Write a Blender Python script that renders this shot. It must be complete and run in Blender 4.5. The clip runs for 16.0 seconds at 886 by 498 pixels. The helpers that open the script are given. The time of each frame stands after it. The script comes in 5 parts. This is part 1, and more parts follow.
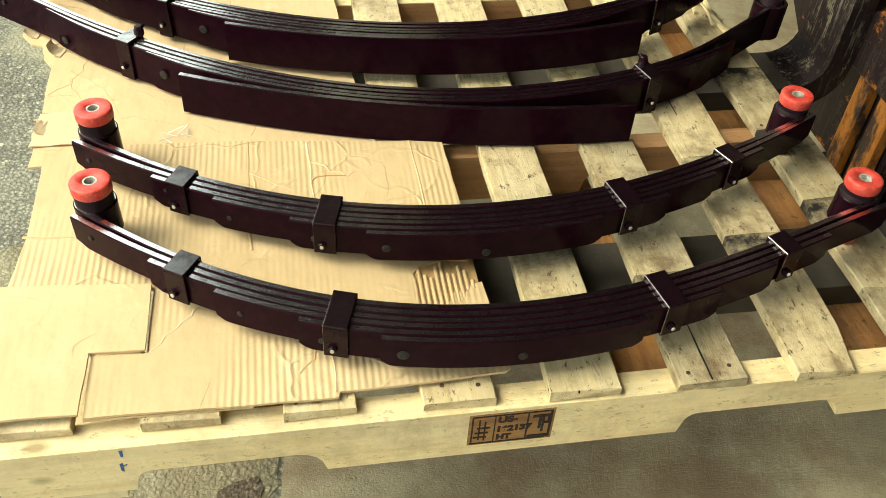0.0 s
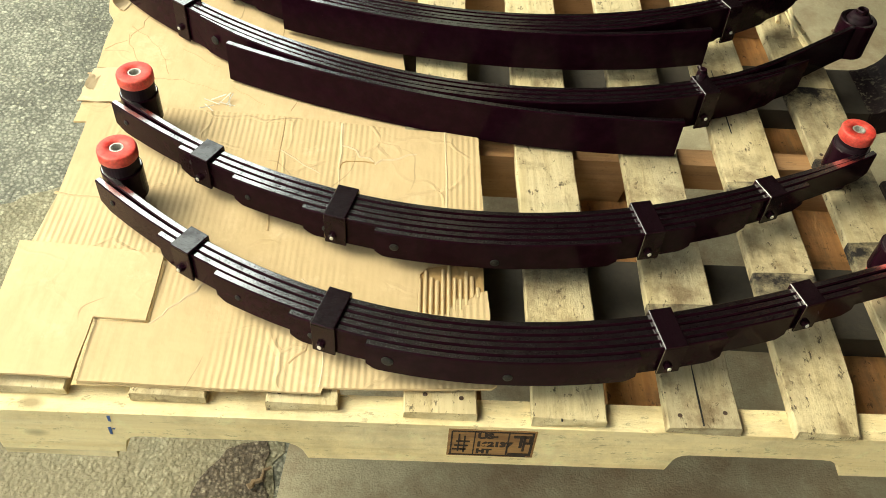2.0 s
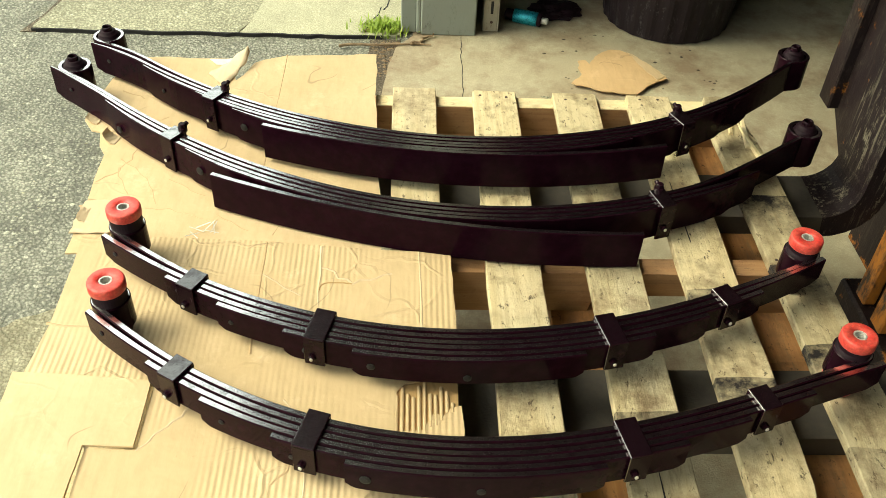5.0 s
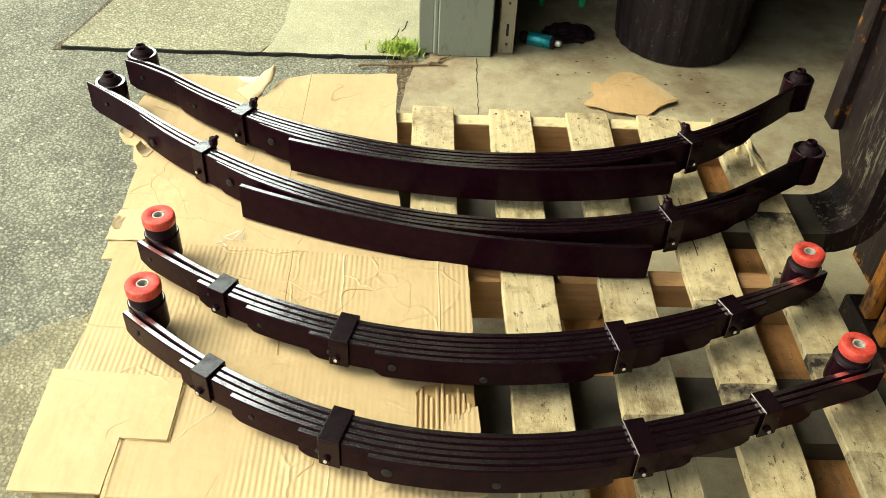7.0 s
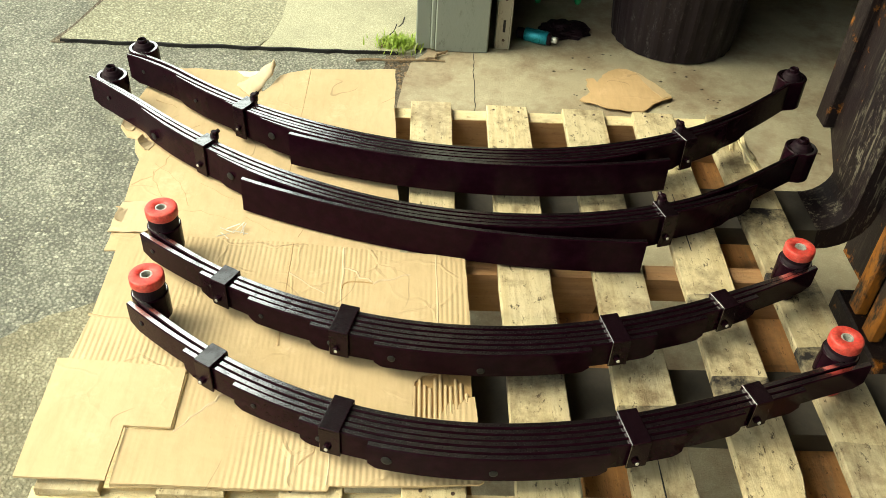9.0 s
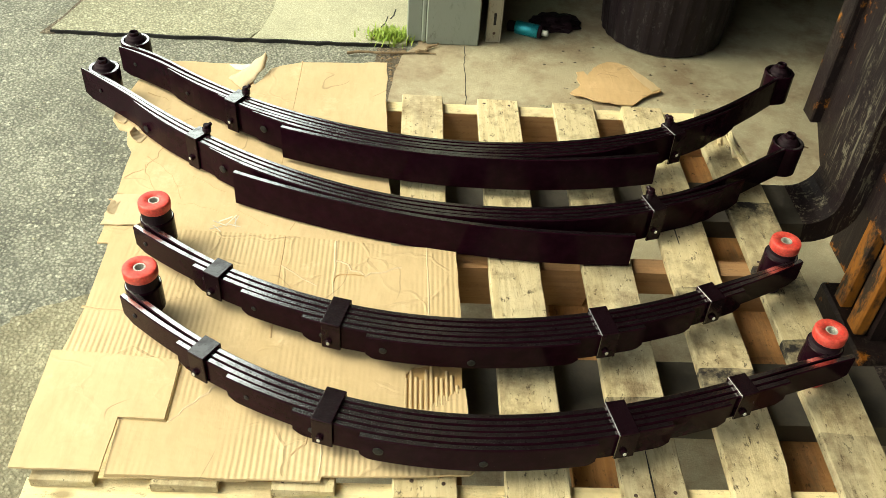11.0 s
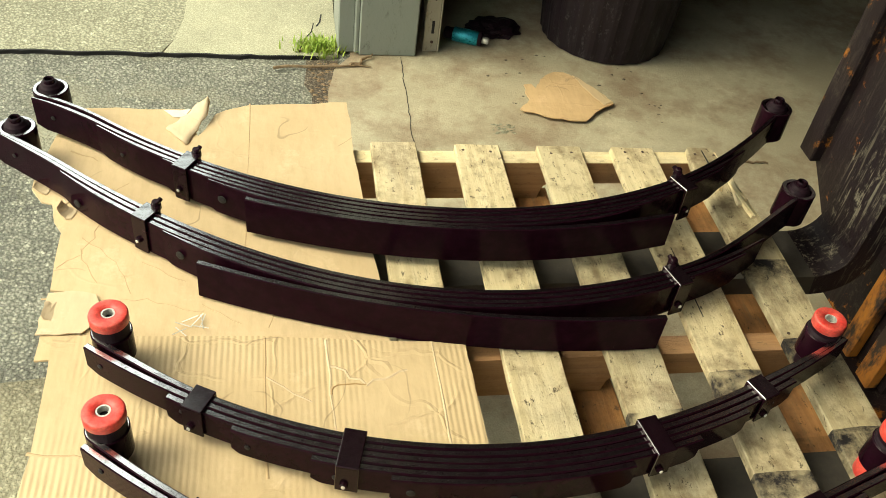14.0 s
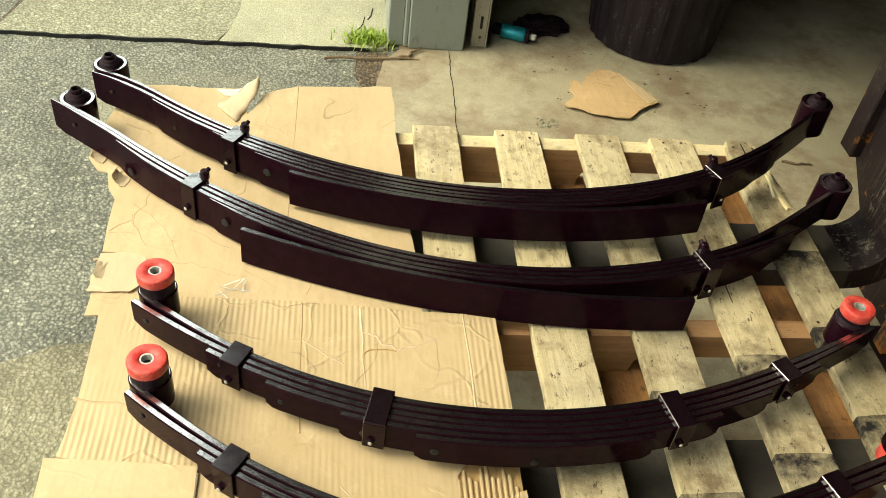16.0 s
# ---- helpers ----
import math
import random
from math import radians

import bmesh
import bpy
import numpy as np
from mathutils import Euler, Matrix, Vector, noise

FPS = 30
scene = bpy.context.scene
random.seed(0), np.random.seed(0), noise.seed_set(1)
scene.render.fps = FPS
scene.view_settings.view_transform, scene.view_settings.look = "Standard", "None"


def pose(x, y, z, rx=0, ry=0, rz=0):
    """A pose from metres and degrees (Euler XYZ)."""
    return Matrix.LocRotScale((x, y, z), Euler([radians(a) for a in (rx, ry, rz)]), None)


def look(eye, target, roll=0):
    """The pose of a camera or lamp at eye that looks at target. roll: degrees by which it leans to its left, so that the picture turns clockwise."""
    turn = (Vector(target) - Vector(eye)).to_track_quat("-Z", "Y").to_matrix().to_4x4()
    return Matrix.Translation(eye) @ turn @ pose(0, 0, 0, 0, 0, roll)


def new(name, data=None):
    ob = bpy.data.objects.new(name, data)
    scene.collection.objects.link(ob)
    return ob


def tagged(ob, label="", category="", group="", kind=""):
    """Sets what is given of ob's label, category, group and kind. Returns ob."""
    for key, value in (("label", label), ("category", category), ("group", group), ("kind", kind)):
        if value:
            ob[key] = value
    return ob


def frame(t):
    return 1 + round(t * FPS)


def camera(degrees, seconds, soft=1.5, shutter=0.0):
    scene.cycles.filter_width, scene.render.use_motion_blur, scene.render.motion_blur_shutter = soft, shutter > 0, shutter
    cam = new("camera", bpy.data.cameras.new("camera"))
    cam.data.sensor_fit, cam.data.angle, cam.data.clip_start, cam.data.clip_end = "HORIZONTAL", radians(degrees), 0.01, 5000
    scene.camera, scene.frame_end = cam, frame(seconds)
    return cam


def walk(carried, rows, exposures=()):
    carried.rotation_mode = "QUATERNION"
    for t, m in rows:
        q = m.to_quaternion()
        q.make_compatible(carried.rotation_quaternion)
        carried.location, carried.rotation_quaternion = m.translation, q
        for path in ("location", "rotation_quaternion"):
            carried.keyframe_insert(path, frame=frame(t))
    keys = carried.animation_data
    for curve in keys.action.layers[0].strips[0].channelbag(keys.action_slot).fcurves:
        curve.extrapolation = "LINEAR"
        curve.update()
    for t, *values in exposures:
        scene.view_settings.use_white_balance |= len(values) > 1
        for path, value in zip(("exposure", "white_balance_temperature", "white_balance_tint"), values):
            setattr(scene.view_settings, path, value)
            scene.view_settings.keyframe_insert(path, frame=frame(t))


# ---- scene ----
cam = camera(52.7, 16.0, soft=0.5)
PATH = [
    (0, (0.379, -0.622, 0.994), (0.672, 0.789, -0.392), 4.0),
    (0.5, (0.429, -0.625, 1.0), (0.635, 0.78, -0.409), 4.0),
    (1, (0.473, -0.611, 1.021), (0.583, 0.777, -0.416), 3.9),
    (1.5, (0.494, -0.584, 1.038), (0.571, 0.777, -0.425), 4.4),
    (2, (0.5, -0.569, 1.044), (0.572, 0.776, -0.435), 4.7),
    (2.5, (0.508, -0.57, 1.054), (0.588, 0.769, -0.429), 4.5),
    (3, (0.526, -0.575, 1.053), (0.65, 0.799, -0.395), 4.9),
    (3.5, (0.529, -0.574, 1.058), (0.665, 0.847, -0.343), 4.8),
    (4, (0.528, -0.571, 1.085), (0.631, 0.889, -0.278), 3.5),
    (6.3, (0.509, -0.64, 1.139), (0.579, 0.864, -0.177), 2.8),
    (6.5, (0.507, -0.646, 1.145), (0.572, 0.863, -0.166), 2.8),
    (7, (0.508, -0.654, 1.149), (0.569, 0.868, -0.148), 2.9),
    (7.5, (0.5, -0.674, 1.165), (0.57, 0.855, -0.123), 3.2),
    (8, (0.498, -0.682, 1.163), (0.585, 0.835, -0.137), 3.8),
    (8.5, (0.503, -0.676, 1.163), (0.596, 0.832, -0.147), 3.8),
    (9, (0.5, -0.675, 1.164), (0.575, 0.839, -0.141), 3.6),
    (11.5, (0.498, -0.685, 1.18), (0.599, 0.808, -0.147), 4.4),
    (12, (0.499, -0.65, 1.182), (0.609, 0.827, -0.163), 4.4),
    (12.5, (0.477, -0.573, 1.174), (0.647, 0.871, -0.199), 5.1),
    (13, (0.412, -0.485, 1.174), (0.656, 0.953, -0.194), 6.5),
    (13.5, (0.359, -0.42, 1.168), (0.658, 1.01, -0.197), 7.4),
    (14, (0.325, -0.38, 1.166), (0.675, 1.05, -0.187), 8.6),
    (14.5, (0.305, -0.372, 1.166), (0.648, 1.068, -0.179), 9.0),
    (15, (0.293, -0.381, 1.163), (0.568, 1.077, -0.179), 8.2),
    (15.5, (0.303, -0.413, 1.161), (0.558, 1.047, -0.182), 7.9),
    (16, (0.34, -0.448, 1.16), (0.585, 1.005, -0.193), 7.8),
]
walk(cam, [(t, look(eye, target, roll)) for t, eye, target, roll in PATH], exposures=[(0.0, 1.46, 7200, -6), (4.0, 1.44, 7200, -7), (12.0, 1.40, 7200, -7), (14.0, 1.32, 7200, -5), (16.0, 1.30, 7200, -5)])

# ---- world and light ----
FLOOR = -0.335
DECK = 0.121
world = bpy.data.worlds.new("world")
scene.world = world
world.use_nodes = True
wn = world.node_tree
sky = wn.nodes.new("ShaderNodeTexSky")
sky.sky_type = "NISHITA"
sky.sun_disc = False
sky.sun_elevation = radians(50)
sky.sun_rotation = radians(-88)
sky.air_density, sky.dust_density, sky.ozone_density = 1.0, 8.0, 1.0
wn.nodes["Background"].inputs[1].default_value = 0.15
# thin even cloud over the clear sky
cloud = wn.nodes.new("ShaderNodeMix")
cloud.data_type = "RGBA"
cloud.inputs[0].default_value = 0.65
cloud.inputs[7].default_value = (5.9, 6.1, 6.3, 1)
wn.links.new(sky.outputs[0], cloud.inputs[6])
wn.links.new(cloud.outputs[2], wn.nodes["Background"].inputs[0])
sun = new("sun", bpy.data.lights.new("sun", "SUN"))
sun.data.energy, sun.data.angle, sun.data.color = 0.9, radians(28), (1.0, 0.94, 0.84)
sun.matrix_world = look((-4.5, 0.15, 5.4), (0.0, 0.0, 0))


# ---- materials ----
def hexmix(nt, fac, a, b):
    n = nt.nodes.new("ShaderNodeMix")
    n.data_type = "RGBA"
    nt.links.new(fac, n.inputs[0])
    for i, v in ((6, a), (7, b)):
        if isinstance(v, tuple):
            n.inputs[i].default_value = (*v, 1)
        else:
            nt.links.new(v, n.inputs[i])
    return n.outputs[2]


def noise_of(nt, vec, scale, detail=4, rough=0.6, stretch=None):
    if stretch:
        mp = nt.nodes.new("ShaderNodeMapping")
        mp.inputs[3].default_value = stretch
        nt.links.new(vec, mp.inputs[0])
        vec = mp.outputs[0]
    n = nt.nodes.new("ShaderNodeTexNoise")
    n.inputs["Scale"].default_value, n.inputs["Detail"].default_value, n.inputs["Roughness"].default_value = scale, detail, rough
    nt.links.new(vec, n.inputs["Vector"])
    return n.outputs[0]


def ramp(nt, fac, a, b):
    n = nt.nodes.new("ShaderNodeMapRange")
    n.inputs[1].default_value, n.inputs[2].default_value = a, b
    nt.links.new(fac, n.inputs[0])
    return n.outputs[0]


def mul(nt, a, b, op="MULTIPLY"):
    n = nt.nodes.new("ShaderNodeMath")
    n.operation = op
    for i, v in enumerate((a, b)):
        if isinstance(v, (int, float)):
            n.inputs[i].default_value = v
        else:
            nt.links.new(v, n.inputs[i])
    return n.outputs[0]


def start(name, rough=0.6, metal=0.0, spec=0.5):
    m = bpy.data.materials.new(name)
    m.use_nodes = True
    nt = m.node_tree
    b = nt.nodes["Principled BSDF"]
    b.inputs["Roughness"].default_value, b.inputs["Metallic"].default_value = rough, metal
    b.inputs["Specular IOR Level"].default_value = spec
    tc = nt.nodes.new("ShaderNodeTexCoord")
    return m, nt, b, tc.outputs["Object"]


def bump(nt, b, h, strength=0.3, dist=0.002):
    n = nt.nodes.new("ShaderNodeBump")
    n.inputs["Strength"].default_value, n.inputs["Distance"].default_value = strength, dist
    nt.links.new(h, n.inputs["Height"])
    nt.links.new(n.outputs[0], b.inputs["Normal"])


def two_tone(name, a, b_, scale, rough=0.6, metal=0.0, lo=0.35, hi=0.65, fine=None, bstr=0.3, bdist=0.002, stretch=None, spec=0.5):
    """Base colour between two tones by noise, with a finer grain in colour and relief."""
    m, nt, b, v = start(name, rough, metal, spec)
    f = ramp(nt, noise_of(nt, v, scale, 5, 0.65, stretch), lo, hi)
    col = hexmix(nt, f, a, b_)
    g = noise_of(nt, v, fine or scale * 9, 3, 0.6, stretch)
    col2 = nt.nodes.new("ShaderNodeHueSaturation")
    nt.links.new(col, col2.inputs["Color"])
    nt.links.new(ramp_to(nt, g, 0.3, 0.7, 0.75, 1.2), col2.inputs["Value"])
    nt.links.new(col2.outputs[0], b.inputs["Base Color"])
    nt.links.new(ramp_to(nt, g, 0.3, 0.7, max(rough - 0.1, 0.05), min(rough + 0.12, 1)), b.inputs["Roughness"])
    bump(nt, b, g, bstr, bdist)
    return m


def ramp_to(nt, fac, a, b, c, d):
    n = nt.nodes.new("ShaderNodeMapRange")
    for i, x in enumerate((a, b, c, d)):
        n.inputs[i + 1].default_value = x
    nt.links.new(fac, n.inputs[0])
    return n.outputs[0]


def wood(name, light, dark, along="Y", stain=0.0, tone=0.25, soot_shade=0.0):
    """Rough-sawn softwood: long grain, saw marks, grey weathering, dark dirt patches; each piece differs by its random number."""
    m, nt, b, v = start(name, 0.75, 0, 0.25)
    info = nt.nodes.new("ShaderNodeObjectInfo")
    off = nt.nodes.new("ShaderNodeVectorMath")
    off.operation = "MULTIPLY_ADD"
    cx = nt.nodes.new("ShaderNodeCombineXYZ")
    for i in range(3):
        nt.links.new(mul(nt, info.outputs["Random"], 7.0 + i * 3), cx.inputs[i])
    off.inputs[1].default_value = (1, 1, 1)
    nt.links.new(v, off.inputs[0])
    nt.links.new(cx.outputs[0], off.inputs[2])
    raw = nt.nodes.new("ShaderNodeSeparateXYZ")
    nt.links.new(v, raw.inputs[0])
    v = off.outputs[0]
    long = (lambda k: (1, k, 1)) if along == "Y" else (lambda k: (k, 1, 1))
    grain = noise_of(nt, v, 70, 4, 0.65, long(0.05))
    broad = noise_of(nt, v, 8, 4, 0.6, long(0.25))
    saw = noise_of(nt, v, 130, 2, 0.5, (0.2, 1, 1) if along == "Y" else (1, 1, 0.25))
    worn = noise_of(nt, v, 26, 6, 0.72)
    col = hexmix(nt, mul(nt, ramp(nt, grain, 0.40, 0.66), 0.75), light, dark)
    col = hexmix(nt, mul(nt, mul(nt, ramp(nt, saw, 0.55, 0.68), ramp(nt, broad, 0.5, 0.62)), 0.22), col, tuple(c * 0.5 for c in dark))
    grey = tuple(0.68 * (0.55 * c + 0.45 * sum(light) / 3) for c in light)
    col = hexmix(nt, mul(nt, ramp(nt, broad, 0.46, 0.72), 0.5), col, grey)
    col = hexmix(nt, mul(nt, ramp(nt, worn, 0.55, 0.68), 0.45), col, tuple(min(c * 1.12 + 0.02, 0.85) for c in light))
    # knots
    kn = nt.nodes.new("ShaderNodeTexVoronoi")
    kn.inputs["Scale"].default_value = 9
    mp = nt.nodes.new("ShaderNodeMapping")
    mp.inputs[3].default_value = long(0.55)
    nt.links.new(v, mp.inputs[0])
    nt.links.new(mp.outputs[0], kn.inputs["Vector"])
    col = hexmix(nt, mul(nt, ramp(nt, kn.outputs["Distance"], 0.10, 0.04), 0.6), col, (0.13, 0.075, 0.03))
    # short dark flecks, stains and smears of dirt
    marks = noise_of(nt, v, 95, 7, 0.78, long(0.45))
    col = hexmix(nt, mul(nt, ramp(nt, marks, 0.585, 0.625), 0.15 + 0.8 * stain), col, (0.05, 0.035, 0.022))
    dirt = noise_of(nt, v, 11, 7, 0.72)
    if stain:
        col = hexmix(nt, mul(nt, ramp(nt, dirt, 0.48, 0.66), stain * 0.85), col, (0.15, 0.095, 0.05))
        edge_dirt = noise_of(nt, v, 38, 7, 0.8, long(0.2))
        col = hexmix(nt, mul(nt, ramp(nt, edge_dirt, 0.55, 0.66), stain * 0.7), col, (0.20, 0.15, 0.085))
    if soot_shade:
        # black overspray with one crisp masked edge, deepened to stand in for spring shade
        wv = nt.nodes.new("ShaderNodeTexWave")
        wv.bands_direction, wv.wave_profile = "Y", "SAW"
        for key, val in (("Scale", 1.7), ("Distortion", 0.7), ("Detail", 1.5), ("Detail Scale", 2.5)):
            wv.inputs[key].default_value = val
        nt.links.new(v, wv.inputs["Vector"])
        over = mul(nt, ramp(nt, wv.outputs[1], 0.25, 0.9), ramp(nt, noise_of(nt, v, 5.5, 3, 0.5), 0.40, 0.49))
        over = mul(nt, over, ramp_to(nt, worn, 0.38, 0.60, 1.15, 0.45))
        span = mul(nt, ramp(nt, raw.outputs[1], 0.06, 0.22), ramp(nt, raw.outputs[1], 0.80, 0.68))
        col = hexmix(nt, mul(nt, mul(nt, over, soot_shade), span), col, (0.02, 0.017, 0.018))
    hs = nt.nodes.new("ShaderNodeHueSaturation")
    nt.links.new(col, hs.inputs["Color"])
    nt.links.new(ramp_to(nt, info.outputs["Random"], 0, 1, 1 - tone, 1 + tone * 0.4), hs.inputs["Value"])
    nt.links.new(hs.outputs[0], b.inputs["Base Color"])
    h = mul(nt, mul(nt, grain, 0.6), mul(nt, mul(nt, worn, 0.7), mul(nt, marks, -0.7), "ADD"), "ADD")
    bump(nt, b, h, 0.8, 0.003)
    return m


def cardboard(name, base, flute=True):
    m, nt, b, v = start(name, 0.8, 0, 0.2)
    w = nt.nodes.new("ShaderNodeTexWave")
    w.bands_direction = "X"
    w.inputs["Scale"].default_value = 36
    w.inputs["Distortion"].default_value = 0.7
    w.inputs["Detail Scale"].default_value = 0.5
    nt.links.new(v, w.inputs["Vector"])
    fib = noise_of(nt, v, 70, 4, 0.6, (1, 0.25, 1))
    broad = noise_of(nt, v, 5, 5, 0.6)
    dark = tuple(c * 0.8 for c in base)
    pale = (base[0] * 1.12, base[1] * 1.14, base[2] * 1.2)
    col = hexmix(nt, ramp(nt, broad, 0.35, 0.68), base, pale)
    col = hexmix(nt, mul(nt, ramp(nt, fib, 0.45, 0.75), 0.45), col, dark)
    if flute:
        mask = ramp(nt, noise_of(nt, v, 6, 3, 0.5), 0.38, 0.6)
        col = hexmix(nt, mul(nt, mul(nt, w.outputs[1], 0.09), mask), col, tuple(c * 0.7 for c in base))
    ridge = mul(nt, mul(nt, noise_of(nt, v, 6.5, 2, 0.4), -0.5, "ADD"), 0.0, "ADD")
    ab = mul(nt, ridge, 0.0, "ABSOLUTE")
    line = mul(nt, ramp(nt, ab, 0.006, 0.0015), ramp(nt, noise_of(nt, v, 9, 2, 0.5), 0.52, 0.6))
    col = hexmix(nt, mul(nt, line, 0.55), col, tuple(c * 0.45 for c in base))
    scuff = mul(nt, ramp(nt, noise_of(nt, v, 13, 6, 0.75), 0.57, 0.7), 0.55)
    col = hexmix(nt, scuff, col, (base[0] * 1.3, base[1] * 1.36, base[2] * 1.5))
    spots = noise_of(nt, v, 23, 5, 0.75)
    col = hexmix(nt, mul(nt, ramp(nt, spots, 0.66, 0.78), 0.5 if flute else 0.15), col, (0.2, 0.12, 0.06))
    nt.links.new(col, b.inputs["Base Color"])
    h = mul(nt, fib, 0.35)
    if flute:
        h = mul(nt, h, mul(nt, mul(nt, w.outputs[1], mask), 0.42), "ADD")
    h = mul(nt, h, mul(nt, noise_of(nt, v, 11, 4, 0.5), 2.2), "ADD")
    wr = nt.nodes.new("ShaderNodeTexVoronoi")
    wr.feature = "DISTANCE_TO_EDGE"
    wr.inputs["Scale"].default_value = 8.5
    wv = nt.nodes.new("ShaderNodeVectorMath")
    wv.operation = "MULTIPLY_ADD"
    wv.inputs[1].default_value = (0.05, 0.05, 0.05)
    wn_ = nt.nodes.new("ShaderNodeTexNoise")
    wn_.inputs["Scale"].default_value = 14
    nt.links.new(v, wn_.inputs["Vector"])
    nt.links.new(wn_.outputs[1], wv.inputs[0])
    nt.links.new(v, wv.inputs[2])
    nt.links.new(wv.outputs[0], wr.inputs["Vector"])
    fold = mul(nt, ramp(nt, wr.outputs["Distance"], 0.035, 0.0), ramp(nt, noise_of(nt, v, 7, 2, 0.5), 0.50, 0.60))
    h = mul(nt, h, mul(nt, fold, 0.9 if flute else 0.25), "ADD")
    bump(nt, b, h, 0.7, 0.0022)
    return m


def gloss_black(name, base=(0.0105, 0.0023, 0.0055), rough=0.09, speck=0.4, spec=0.05):
    """Thick brushed black paint with runs, dull patches and small chips."""
    m, nt, b, v = start(name, rough, 0, spec)
    n1 = noise_of(nt, v, 55, 4, 0.6)
    n2 = noise_of(nt, v, 380, 3, 0.7)
    chips = mul(nt, ramp(nt, noise_of(nt, v, 240, 5, 0.8), 0.70, 0.76), speck)
    col = hexmix(nt, ramp(nt, n1, 0.4, 0.7), base, tuple(c * 1.7 for c in base))
    col = hexmix(nt, chips, col, (0.30, 0.28, 0.26))
    nt.links.new(col, b.inputs["Base Color"])
    nt.links.new(ramp_to(nt, n1, 0.3, 0.7, rough, rough + 0.14), b.inputs["Roughness"])
    bump(nt, b, mul(nt, n1, mul(nt, n2, 0.35), "ADD"), 0.16, 0.0012)
    return m


def glint_edge(name, high=12.0):
    """Hard-gloss black paint on a sheared edge, reflectance overdriven for sky glints; dull specks."""
    m, nt, b, v = start(name, 0.15, 0.0, 0.5)
    n1 = noise_of(nt, v, 420, 4, 0.7)
    n2 = noise_of(nt, v, 40, 5, 0.7)
    b.inputs["Base Color"].default_value = (0.007, 0.0024, 0.0044, 1)
    f = mul(nt, ramp(nt, n1, 0.36, 0.42), ramp_to(nt, n2, 0.45, 0.62, 1.0, 0.35))
    nt.links.new(ramp_to(nt, f, 0, 1, 1.3, high), b.inputs["IOR"])
    nt.links.new(ramp_to(nt, n1, 0.3, 0.7, 0.10, 0.26), b.inputs["Roughness"])
    bump(nt, b, n2, 0.12, 0.0008)
    return m


def scratched(name, base, marks, amount=0.6, rust=0.0, lines=0.0):
    m, nt, b, v = start(name, 0.5, 0.0, 0.2)
    s1 = noise_of(nt, v, 30, 6, 0.75, (1, 1, 0.35))
    s2 = noise_of(nt, v, 120, 4, 0.8, (1, 0.5, 0.4))
    f = mul(nt, ramp(nt, s1, 0.52, 0.62), ramp(nt, s2, 0.5, 0.62))
    col = hexmix(nt, mul(nt, f, amount), base, marks)
    if lines:
        # long fine scratches, bunched in patches
        l1 = ramp(nt, noise_of(nt, v, 150, 3, 0.6, (1, 1, 0.06)), 0.56, 0.62)
        l2 = ramp(nt, noise_of(nt, v, 110, 4, 0.7, (0.7, 1, 0.25)), 0.57, 0.63)
        where = ramp(nt, noise_of(nt, v, 8, 5, 0.65, (1, 1, 0.4)), 0.40, 0.58)
        col = hexmix(nt, mul(nt, mul(nt, mul(nt, l1, l2, "MAXIMUM"), where), lines), col, tuple(c * 1.25 for c in marks))
    if rust:
        r = ramp(nt, noise_of(nt, v, 17, 6, 0.7), 0.60 - 0.2 * rust, 0.68 - 0.12 * rust)
        col = hexmix(nt, r, col, hexmix(nt, s2, (0.32, 0.10, 0.02), (0.55, 0.22, 0.03)))
    nt.links.new(col, b.inputs["Base Color"])
    bump(nt, b, mul(nt, s1, s2, "ADD"), 0.4, 0.002)
    return m


